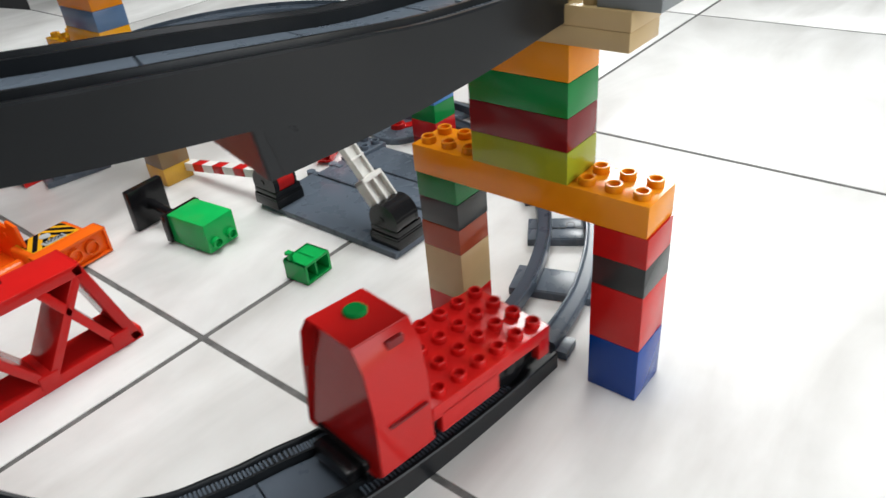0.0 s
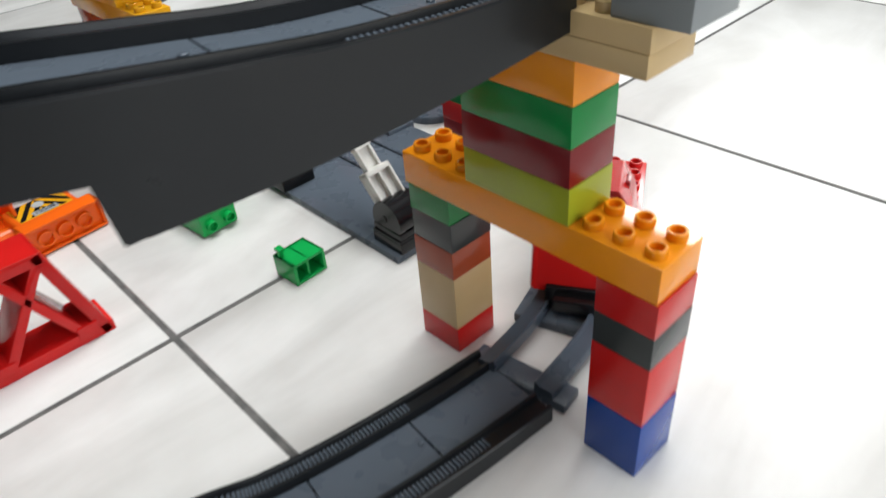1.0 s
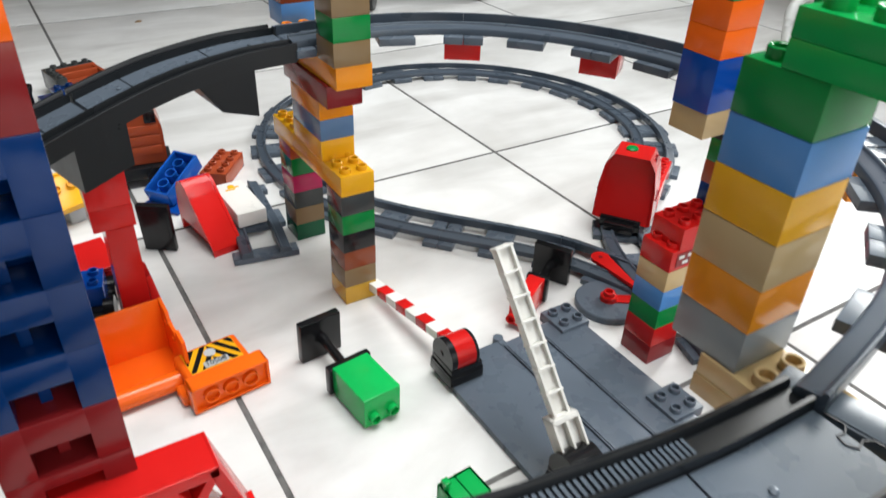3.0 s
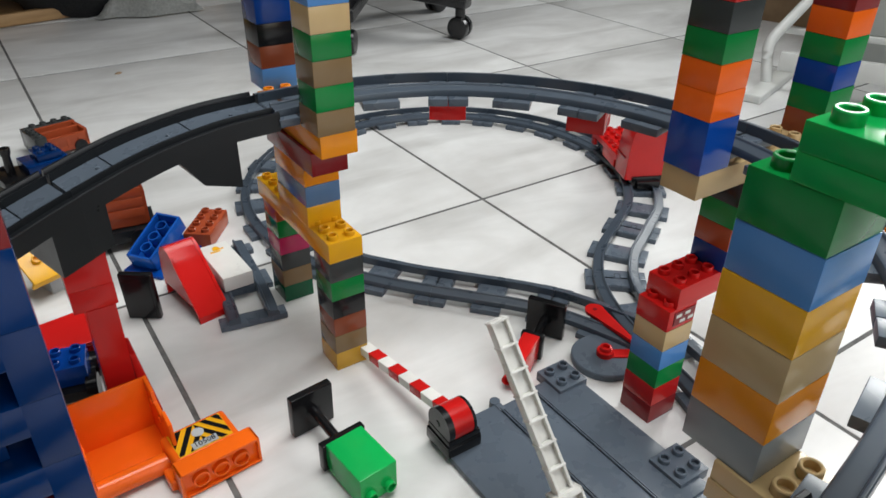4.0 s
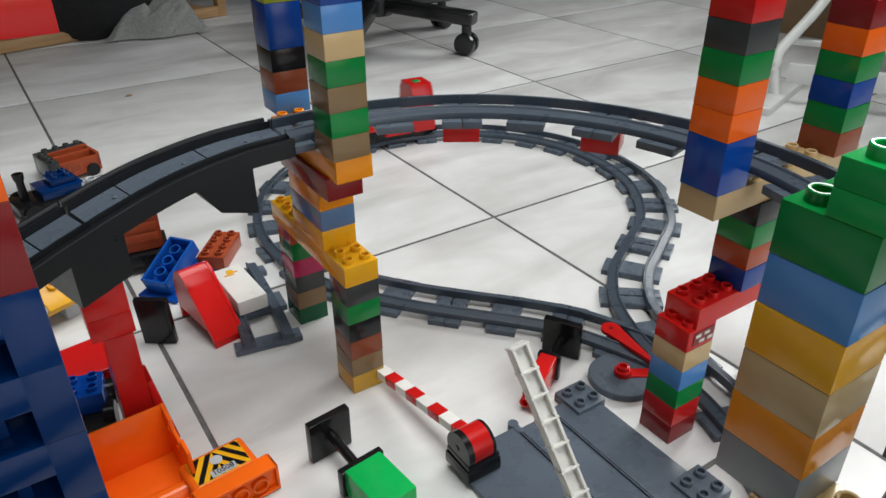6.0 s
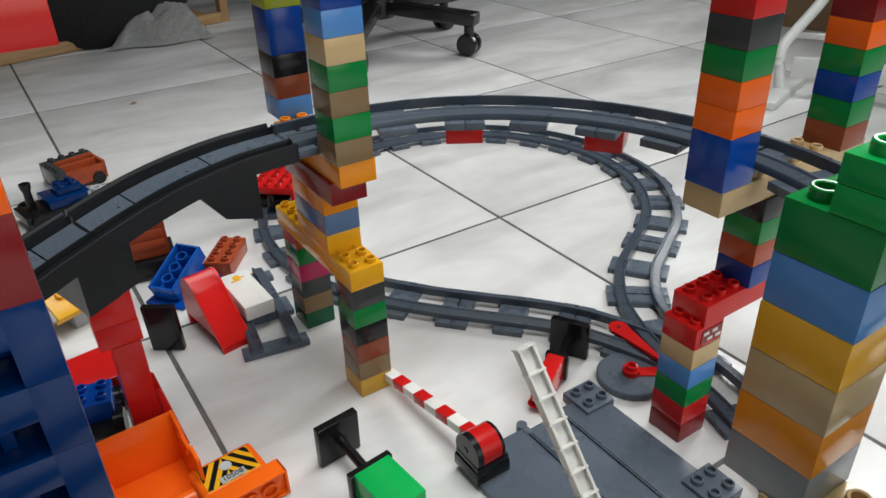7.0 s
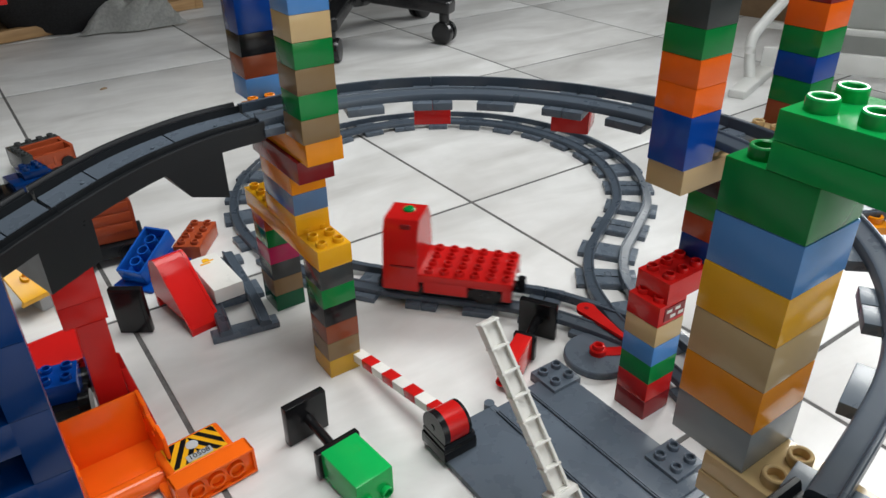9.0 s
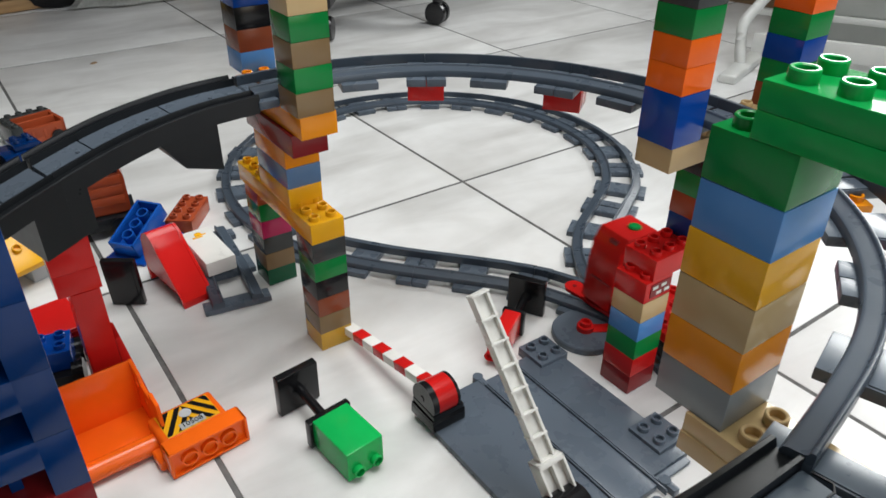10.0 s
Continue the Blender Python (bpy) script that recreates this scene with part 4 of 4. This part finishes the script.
def frame_wagon(m):
    base = thing("toy_wagon", m, "red wagon bed between grey studded sides", "toy wagon")
    for b, studs in (((-0.040, 0.012, 0.008, 0.034, 0.026, 0.036), [(-0.024 + i * P, 0.019) for i in range(4)]), ((-0.042, -0.036, 0.008, -0.026, 0.0118, 0.036), [(-0.034, -0.029 + i * 0.0125) for i in range(4)])):
        bm = bmesh.new()
        add_box(bm, *b, 0.0008)
        for x, y in studs:
            add_stud(bm, x, y, 0.036)
        part("side", bm, M["stone"], base)
    bm = bmesh.new()
    add_box(bm, -0.025, -0.034, 0.006, 0.034, 0.011, 0.014, 0.0008)
    part("bed", bm, M["rust"], base)
    for b in ((-0.025, -0.034, 0.0135, 0.034, -0.029, 0.030), (-0.025, -0.012, 0.0135, 0.034, -0.007, 0.034), (0.029, -0.034, 0.0135, 0.034, 0.011, 0.034), (-0.025, 0.006, 0.0135, 0.034, 0.011, 0.036)):
        bm = bmesh.new()
        add_box(bm, *b, 0.0008)
        part("rail", bm, M["rust"], base)
    for x in (-0.014, 0.003, 0.020):
        bm = bmesh.new()
        add_box(bm, x - 0.002, -0.0345, 0.010, x + 0.002, -0.006, 0.024, 0.0006)
        part("rib", bm, M["rust"], base)
    for x in (-0.02, 0.02):
        for y in (-0.034, 0.034):
            bm = bmesh.new()
            add_cyl(bm, 0.0095, 0.0095, -0.0035, 0.0035, 20, Matrix.Translation((x, y, 0.0097)) @ Matrix.Rotation(radians(90), 4, "X"))
            part("wheel", bm, M["dgrey"], base)


frame_wagon(pose(-0.447, 0.487, 0, 0, 0, 14))


def blue_loco(m):
    base = thing("toy_engine", m, "dark blue toy steam engine with a black chimney", "toy engine")
    bm = bmesh.new()
    add_box(bm, -0.045, -0.026, 0.012, 0.045, 0.026, 0.024, 0.001)
    part("chassis", bm, M["black"], base)
    bm = bmesh.new()
    add_box(bm, -0.012, -0.024, 0.0238, 0.044, 0.024, 0.036, 0.0012)
    add_box(bm, 0.004, -0.016, 0.0358, 0.036, 0.016, 0.046, 0.0008)
    for i in (0, 1):
        for j in (0, 1):
            add_stud(bm, 0.012 + i * P, -0.008 + j * P, 0.046)
    part("hood", bm, M["shaded_blue"], base)
    bm = bmesh.new()
    lathe(bm, [(0.006, 0.022), (0.005, 0.05), (0.007, 0.056), (0.0075, 0.062), (0.005, 0.062), (0.004, 0.056), (0, 0.056)], 18, Matrix.Translation((-0.028, 0, 0)))
    part("chimney", bm, M["black"], base)
    for x in (-0.028, 0.028):
        for y in (-0.029, 0.029):
            bm = bmesh.new()
            add_cyl(bm, 0.013, 0.013, -0.004, 0.004, 22, Matrix.Translation((x, y, 0.0131)) @ Matrix.Rotation(radians(90), 4, "X"))
            part("wheel", bm, M["black"], base)


blue_loco(pose(-0.494, 0.365, 0, 0, 0, 12))

# yellow blade on a grey slope, red wedge and blue wheeled block near the red stack
yb = thing("toy_scoop", pose(-0.525, 0.080, 0, 0, 0, 22), "yellow dozer blade propped on a grey slope", "toy part")
bm = bmesh.new()
tilt = Matrix.Translation((0, -0.010, 0.040)) @ Matrix.Rotation(radians(38), 4, "X")
add_box(bm, -0.024, -0.024, 0.0, 0.024, 0.019, 0.0035, 0.0008, m=tilt)
add_box(bm, -0.024, 0.0155, -0.008, 0.024, 0.019, 0.0055, 0.0008, m=tilt)
add_box(bm, -0.024, -0.024, -0.009, 0.024, -0.0205, 0.0034, 0.0008, m=tilt)
for x in (-0.008, 0.008):
    add_stud(bm, x, 0.0, 0.0035, tilt)
part("blade", bm, M["yellow"], yb)
bm = bmesh.new()
add_box(bm, -0.004, -0.018, 0, 0.018, 0.006, 0.0275, 0.002)
part("slope", bm, M["lgrey"], yb)
rw = thing("toy_wedge", pose(-0.534, -0.062, 0.007, 0, 0, 8), "red sloped wedge with studs beside a blue block", "toy part")
bm = bmesh.new()
add_box(bm, -0.032, -0.02, -0.0068, 0.032, 0.02, 0.018, 0.001)
add_box(bm, -0.032, -0.022, 0.03, 0.032, 0.022, 0.035, 0.001, m=Matrix.Translation((0, 0, -0.008)) @ Matrix.Rotation(radians(12), 4, "X"))
part("wedge", bm, M["red"], rw)
for k in range(4):
    bm = bmesh.new()
    add_stud(bm, 0, 0, 0, Matrix.Translation((-0.024 + k * P, -0.02, 0.009)) @ Matrix.Rotation(radians(90), 4, "X"))
    part("stud", bm, M["red"], rw)
wbk = thing("toy_bogie", pose(-0.531, -0.112, 0, 0, 0, -12), "black wheeled base with a blue block on top", "toy part")
bm = bmesh.new()
add_box(bm, -0.020, -0.026, 0.008, 0.020, 0.026, 0.018, 0.001)
part("base", bm, M["black"], wbk)
for x in (-0.018, 0.018):
    for y in (-0.017, 0.017):
        bm = bmesh.new()
        add_cyl(bm, 0.0125, 0.0125, -0.0045, 0.0045, 22, Matrix.Translation((x, y, 0.0126)) @ Matrix.Rotation(radians(90), 4, "Y"))
        part("wheel", bm, M["black"], wbk)
part("block", brick_mesh("blue", 2, 2, 1, "all"), None, wbk, m=pose(-0.016, -0.016, 0.0181))

# ---- points lever ----
pl = thing("points_lever", pose(-0.106, -0.337, 0), "grey points disc with a red knob beside the track", "toy points")
bm = bmesh.new()
lathe(bm, [(0, 0), (0.031, 0), (0.0315, 0.001), (0.0315, 0.0062), (0.0305, 0.0072), (0, 0.0072)], 44)
part("disc", bm, M["bgrey"], pl)
bm = bmesh.new()
add_box(bm, -0.004, -0.006, 0.0070, 0.030, 0.006, 0.0088, 0.001, m=Matrix.Rotation(radians(-32), 4, "Z"))
part("wedge", bm, M["red"], pl)
bm = bmesh.new()
lathe(bm, [(0.0082, 0.007), (0.0082, 0.012), (0.0076, 0.0128), (0.0058, 0.0128), (0.0054, 0.0165), (0.0036, 0.0168), (0.0033, 0.013), (0, 0.013)], 22)
part("knob", bm, M["red"], pl)
pt = thing("points_tongue", pose(-0.073, -0.288, 0.0138, 0, 0, -95), "red arrow-shaped points tongue on the track", "toy points")
bm = bmesh.new()
v = [(-0.012 * 1.0, 0.0)]
out = [(0.010 * math.cos(radians(a)), 0.010 * math.sin(radians(a))) for a in range(60, 301, 20)] + [(0.062, -0.0015), (0.062, 0.0015)]
a = [bm.verts.new((x, y, 0)) for x, y in out]
b = [bm.verts.new((x, y, 0.0035)) for x, y in out]
bm.faces.new(a[::-1])
bm.faces.new(b)
for k in range(len(out)):
    bm.faces.new((a[k], a[(k + 1) % len(out)], b[(k + 1) % len(out)], b[k]))
bmesh.ops.recalc_face_normals(bm, faces=bm.faces[:])
part("arrow", bm, M["red"], pt)
bm = bmesh.new()
add_cyl(bm, 0.0022, 0.0022, 0.0034, 0.0040, 12)
part("pin", bm, M["darkred"], pt)


# ---- locomotive ----
def locomotive():
    base = thing("toy_locomotive", pose(0, 0, 0), "red battery locomotive with a studded bed and a tall cab", "toy train")
    bm = bmesh.new()
    add_box(bm, -0.070, -0.022, 0.012, 0.066, 0.022, 0.026, 0.0015)
    add_box(bm, -0.078, -0.016, 0.012, -0.068, 0.016, 0.022, 0.0015)
    part("chassis", bm, M["black"], base)
    for x in (-0.040, 0.040):
        for y in (-0.0205, 0.0205):
            bm = bmesh.new()
            add_cyl(bm, 0.0135, 0.0135, -0.0035, 0.0035, 26, Matrix.Translation((x, y, 0.0232)) @ Matrix.Rotation(radians(90), 4, "X"))
            w = part("wheel", bm, M["black"], base)
            bm = bmesh.new()
            s = 1 if y > 0 else -1
            add_cyl(bm, 0.005, 0.004, 0.003, 0.0048, 16, Matrix.Translation((x, y, 0.0232)) @ Matrix.Rotation(radians(-90 * s), 4, "X"))
            part("hub", bm, M["dgrey"], w)
    # bed with arches over the wheels
    bm = bmesh.new()
    add_box(bm, -0.030, -0.0318, 0.034, 0.068, 0.0318, 0.0435, 0.0012)
    for y0, y1 in ((-0.0318, -0.0262), (0.0262, 0.0318)):
        add_box(bm, -0.024, y0, 0.022, 0.022, y1, 0.0375, 0.001)
        add_box(bm, 0.058, y0, 0.022, 0.068, y1, 0.0375, 0.001)
    for i in range(6):
        for j in range(4):
            add_stud(bm, -0.019 + i * P, -0.024 + j * P, 0.0435)
    part("bed", bm, M["red"], base)
    bm = bmesh.new()
    # cab: lower box tapering to a bevelled roof
    prof = [(-0.0318, 0.022), (-0.0302, 0.062), (-0.0262, 0.086), (-0.0185, 0.0985), (0.0185, 0.0985), (0.0262, 0.086), (0.0302, 0.062), (0.0318, 0.022)]
    xs = [(-0.0675, 0.90), (-0.0695, 0.93), (-0.0670, 1.0), (-0.0305, 1.0), (-0.0295, 0.985)]
    rows = []
    for n, (x, s) in enumerate(xs):
        rows.append([bm.verts.new((x + ((w - 0.022) * 0.13 if n < 2 else 0), u * s, w if n > 1 else 0.022 + (w - 0.022) * 0.985)) for u, w in prof])
    for r0, r1 in zip(rows, rows[1:]):
        for k in range(len(prof)):
            bm.faces.new((r0[k], r0[(k + 1) % len(prof)], r1[(k + 1) % len(prof)], r1[k]))
    bm.faces.new(rows[0])
    bm.faces.new(rows[-1][::-1])
    bmesh.ops.recalc_face_normals(bm, faces=bm.faces[:])
    bmesh.ops.bevel(bm, geom=bm.edges[:], offset=0.0008, segments=2, affect="EDGES", clamp_overlap=True)
    cab = part("cab", bm, M["red"], base)
    bm = bmesh.new()
    add_box(bm, -0.0585, -0.0326, 0.05, -0.033, 0.0326, 0.0515, 0.0004)
    part("seam", bm, M["darkred"], cab)
    bm = bmesh.new()
    lathe(bm, [(0.0065, 0.098), (0.0065, 0.0997), (0.0052, 0.1008), (0, 0.1012)], 26, Matrix.Translation((-0.046, 0.004, 0)))
    part("button", bm, M["green"], base, "green push button")
    bm = bmesh.new()
    add_box(bm, -0.049, -0.0238, 0.0885, -0.038, -0.0205, 0.0945, 0.001)
    part("slot", bm, M["darkred"], base)
    bm = bmesh.new()
    add_box(bm, 0.066, -0.006, 0.02, 0.074, 0.006, 0.026, 0.001)
    add_cyl(bm, 0.0045, 0.0045, 0.018, 0.034, 14, Matrix.Translation((0.074, 0, 0)))
    part("hook", bm, M["black"], base)
    return base


loco = locomotive()


# ---- room furniture ----
def office_chair():
    base = thing("office_chair", pose(0.33, 0.92, 0, 0, 0, 0), "black office chair base with five castors", "chair")
    for k in range(5):
        a = radians(-58 + 72 * k)
        c = Matrix.Rotation(a, 4, "Z")
        bm = bmesh.new()
        add_box(bm, 0.02, -0.022, 0.075, 0.26, 0.022, 0.105, 0.008, 3, m=c @ Matrix.Translation((0, 0, 0.012)) @ Matrix.Rotation(radians(4), 4, "Y"))
        leg = part("leg", bm, NYLON, base)
        bm = bmesh.new()
        add_cyl(bm, 0.012, 0.012, 0.045, 0.09, 14, c @ Matrix.Translation((0.245, 0, 0)))
        part("stem", bm, NYLON, leg)
        for s in (-1, 1):
            bm = bmesh.new()
            lathe(bm, [(0, 0), (0.019, 0), (0.0255, 0.002), (0.0262, 0.010), (0.024, 0.016), (0.012, 0.018), (0, 0.0165)], 30, Matrix.Translation((0, 0, 0)) @ c @ Matrix.Translation((0.245, s * 0.004, 0.0262)) @ Matrix.Rotation(radians(-90 * s), 4, "X"))
            part("castor_wheel", bm, NYLON, leg)
    bm = bmesh.new()
    lathe(bm, [(0.045, 0.075), (0.048, 0.12), (0.03, 0.125), (0.03, 0.42), (0, 0.42)], 28)
    part("column", bm, NYLON, base)
    bm = bmesh.new()
    add_box(bm, -0.24, -0.24, 0.42, 0.24, 0.24, 0.5, 0.035, 4)
    part("seat", bm, BLACKCLOTH, base)


office_chair()

stand = thing("metal_stand", pose(0, 0, 0), "white painted metal stand with flat feet and cross bars", "stand")
bm = bmesh.new()
add_box(bm, -0.09, -0.016, 0.0, 0.13, 0.016, 0.016, 0.004, 3, m=Matrix.Translation((0.738, 0.078, 0)) @ Matrix.Rotation(radians(18), 4, "Z"))
part("foot", bm, WPAINT, stand)
bm = bmesh.new()
pts = [(0.748, 0.088, 0.01), (0.75, 0.1, 0.06), (0.762, 0.107, 0.088), (0.80, 0.106, 0.118), (0.85, 0.104, 0.155), (0.885, 0.103, 0.195), (0.90, 0.103, 0.25), (0.90, 0.103, 0.6)]
tube(bm, [tuple(p) for p in spline(pts, step=0.012)], 0.0105, 14)
part("leg", bm, WPAINT, stand)
bar_m = Matrix.Translation((0.742, 0.083, 0)) @ Matrix.Rotation(radians(-62), 4, "Z")
for name, b in (("cross_bar", (0.012, -0.008, 0.042, 0.72, 0.008, 0.078)), ("upper_bar", (0.0, 0.10, 0.088, 0.72, 0.112, 0.1))):
    bm = bmesh.new()
    add_box(bm, *b, 0.003, 2, m=bar_m)
    part(name, bm, WPAINT, stand)
bm = bmesh.new()
add_box(bm, -0.09, -0.016, 0.0, 0.13, 0.016, 0.016, 0.004, 3, m=bar_m @ Matrix.Translation((0.72, 0, 0)) @ Matrix.Rotation(radians(80), 4, "Z"))
part("foot", bm, WPAINT, stand)

box = thing("cardboard_box", pose(1.47, 0.40, 0, 0, 0, 12), "brown cardboard box behind a white stand", "box")
for b in ((-0.2, -0.15, 0, 0.2, -0.146, 0.3), (-0.2, 0.146, 0, 0.2, 0.15, 0.3), (-0.2, -0.15, 0, -0.196, 0.15, 0.3), (0.196, -0.15, 0, 0.2, 0.15, 0.3), (-0.2, -0.15, 0.296, 0.2, 0.15, 0.3)):
    bm = bmesh.new()
    add_box(bm, *b, 0.001)
    part("panel", bm, CARD, box)


# pale low cabinet beyond the stand
cab = thing("low_cabinet", pose(1.3, -0.35, 0, 0, 0, -62), "pale grey low cabinet behind a white stand", "cabinet")
for name, b in (("plinth", (-0.50, 0.03, 0.0, 0.50, 0.4, 0.06)), ("body", (-0.52, 0.018, 0.06, 0.52, 0.42, 0.60)), ("top", (-0.53, -0.01, 0.60, 0.53, 0.43, 0.62)), ("door", (-0.515, 0.0, 0.065, -0.003, 0.017, 0.595)), ("door", (0.003, 0.0, 0.065, 0.515, 0.017, 0.595))):
    bm = bmesh.new()
    add_box(bm, *b, 0.002)
    part(name, bm, PALE, cab)


def crate(m, w, d, h, label):
    """A pine frame of posts and rails."""
    base = thing("wooden_shelf", m, label, "shelf")
    for x in (-w / 2, w / 2 - 0.025):
        for y in (0, d - 0.025):
            bm = bmesh.new()
            add_box(bm, x, y, 0, x + 0.025, y + 0.025, h, 0.002)
            part("post", bm, PINE, base)
    for z in (0.0, 0.28):
        bm = bmesh.new()
        add_box(bm, -w / 2 + 0.026, -0.002, z + 0.002, w / 2 - 0.026, 0.02, z + 0.03, 0.002)
        part("rail", bm, PINE, base)
        bm = bmesh.new()
        add_box(bm, -w / 2 + 0.026, 0.02, z + 0.004, w / 2 - 0.026, d, z + 0.016, 0.001)
        part("board", bm, PINE, base)
    return base


crate(pose(-0.22, 1.40, 0, 0, 0, 12), 0.74, 0.3, 0.62, "low pine shelf frame standing on the tiles")
crate(pose(-0.80, 1.26, 0, 0, 0, 12), 0.62, 0.3, 0.62, "pine shelf frame with yellow things inside")


def lump(name, m, size, mat, label, category, seed, amp=0.25, sub=4, name2="body"):
    base = thing(name, m, label, category)
    bm = bmesh.new()
    bmesh.ops.create_icosphere(bm, subdivisions=sub, radius=1)
    for v in bm.verts:
        p = v.co.copy()
        k = 1 + amp * noise.noise(p * 2.1 + Vector((seed, 0, 0))) + amp * 0.4 * noise.noise(p * 6 + Vector((0, seed, 0)))
        v.co = Vector((p.x * size[0] * k, p.y * size[1] * k, max(0, (p.z + 0.85) * size[2] * k)))
    part(name2, bm, mat, base)
    return base


lump("black_bag", pose(-0.205, 1.47, 0.0, 0, 0, 10), (0.28, 0.17, 0.30), BLACKCLOTH, "black fabric bag slumped on the low shelf", "bag", 3.0)
lump("yellow_cloth", pose(-0.62, 1.37, 0.018), (0.12, 0.07, 0.06), matte("yellow_fabric", (0.6, 0.36, 0.01), (0.75, 0.5, 0.03), 60, 0.8), "crumpled yellow cloth on a shelf", "cloth", 7.0)


def rag(m):
    base = thing("grey_cloth", m, "crumpled grey cloth hanging onto the tiles", "cloth")
    bm = bmesh.new()
    nx, ny = 60, 36
    grid = []
    for i in range(nx + 1):
        row = []
        for j in range(ny + 1):
            u, v = i / nx, j / ny
            fold = 0.35 * noise.noise(Vector((u * 4 + v * 2.5, v * 2.2, 1.3))) + 0.75 * math.sin(u * 23 + 9 * (v - 0.4) ** 2 * 6 + 2.4 * noise.noise(Vector((u * 3, v * 3, 0))))
            edge = min(1, 5 * u, 5 * (1 - u), 4 * v, 4 * (1 - v))
            z = 0.004 + edge * (0.032 + 0.026 * math.sin(math.pi * u) + 0.016 * fold + 0.03 * v)
            row.append(bm.verts.new(((u - 0.5) * 0.25 + 0.012 * fold, (v - 0.5) * 0.13 + 0.01 * math.sin(u * 9), z)))
        grid.append(row)
    for i in range(nx):
        for j in range(ny):
            bm.faces.new((grid[i][j], grid[i + 1][j], grid[i + 1][j + 1], grid[i][j + 1]))
    bmesh.ops.solidify(bm, geom=bm.faces[:], thickness=0.002)
    part("cloth", bm, GREYCLOTH, base)


rag(pose(-0.09, 1.36, 0, 0, 0, -8))
dk = thing("black_drum", pose(0.78, 1.45, 0), "black round plastic bin standing on the tiles", "bin")
bm = bmesh.new()
lathe(bm, [(0, 0), (0.17, 0), (0.18, 0.01), (0.19, 0.25), (0.185, 0.26), (0, 0.26)], 48)
part("body", bm, NYLON, dk)

bm = bmesh.new()
bmesh.ops.create_icosphere(bm, subdivisions=2, radius=1)
for v in bm.verts:
    v.co = Vector((v.co.x * 0.008, v.co.y * 0.005, max(0, v.co.z) * 0.003)) * (1 + 0.5 * noise.noise(v.co * 2.3))
crumb = tagged(part("crumb", bm, CARD), "small brown crumb lying on the tiles", "crumb")
crumb.matrix_basis = pose(-0.283, 0.839, 0.0001, 0, 0, 30)

# brick-pattern sticker on the red brick of the stepped pillar
for ob in [o for o in bpy.data.objects if o.name.startswith("brick_pillar") and "stepped" in o.get("label", "")]:
    bm = bmesh.new()
    add_box(bm, 0.006, -0.0005, 5.2 * BH, 0.030, 0.0002, 5.85 * BH, 0.0001, 1)
    st = part("sticker", bm, M["darkred"], ob, "dark red sticker with pale brick marks")
    for x, z in ((0.008, 5.58), (0.018, 5.58), (0.013, 5.28), (0.0225, 5.28)):
        bm = bmesh.new()
        add_box(bm, x, -0.0008, z * BH, x + 0.006, -0.0003, (z + 0.15) * BH, 0.0001, 1)
        part("mark", bm, M["white"], st)


# ---- floor tiles ----
def tile_mesh(w, d):
    bm = bmesh.new()
    add_box(bm, -w / 2, -d / 2, -0.0075, w / 2, d / 2, 0.0, 0.0016, 2)
    return mesh_of("tile", bm, TILE)


full = tile_mesh(TS - 0.0042, TS - 0.0042)
for i in range(-6, 6):
    for j in range(-6, 7):
        x, y = (i + 0.5) * TS, (j + 0.5) * TS
        if X0 < x - TS / 2 + 0.2 and x + TS / 2 < X1 + 0.2 and Y0 < y - TS / 2 + 0.42 and y + TS / 2 < Y1 + 0.2:
            t = new("tile", full)
            t.parent = floor
            t.matrix_basis = pose(x, y, 0, 0, 0, 0)


# distance of the locomotive's middle along its route, by time
def route_at(s):
    i = min(max(int(s / 0.002), 3), len(ROUTE) - 4)
    return Vector(ROUTE[i]).lerp(Vector(ROUTE[i + 1]), s / 0.002 - i if 3 <= s / 0.002 < len(ROUTE) - 4 else 0)


RUN = [(0.0, 0.310), (0.5, 0.410), (1.0, 0.532), (3.0, 1.018), (4.5, 1.397), (5.5, 1.634), (7.5, 2.142), (8.5, 2.362), (9.0, 2.474), (9.5, 2.60), (10.0, 2.712)]


def motions():
    rows = []
    for k in range(51):
        t = k * 0.2
        s = float(np.interp(t, [r[0] for r in RUN], [r[1] for r in RUN]))
        a, b = route_at(s - 0.04), route_at(s + 0.04)
        d = b - a
        mid = (a + b) / 2
        rows.append((t, Matrix.Translation(mid) @ Matrix.Rotation(math.atan2(d.y, d.x), 4, "Z") @ Matrix.Rotation(-math.atan2(d.z, d.xy.length), 4, "Y")))
    walk(loco, rows)


motions()
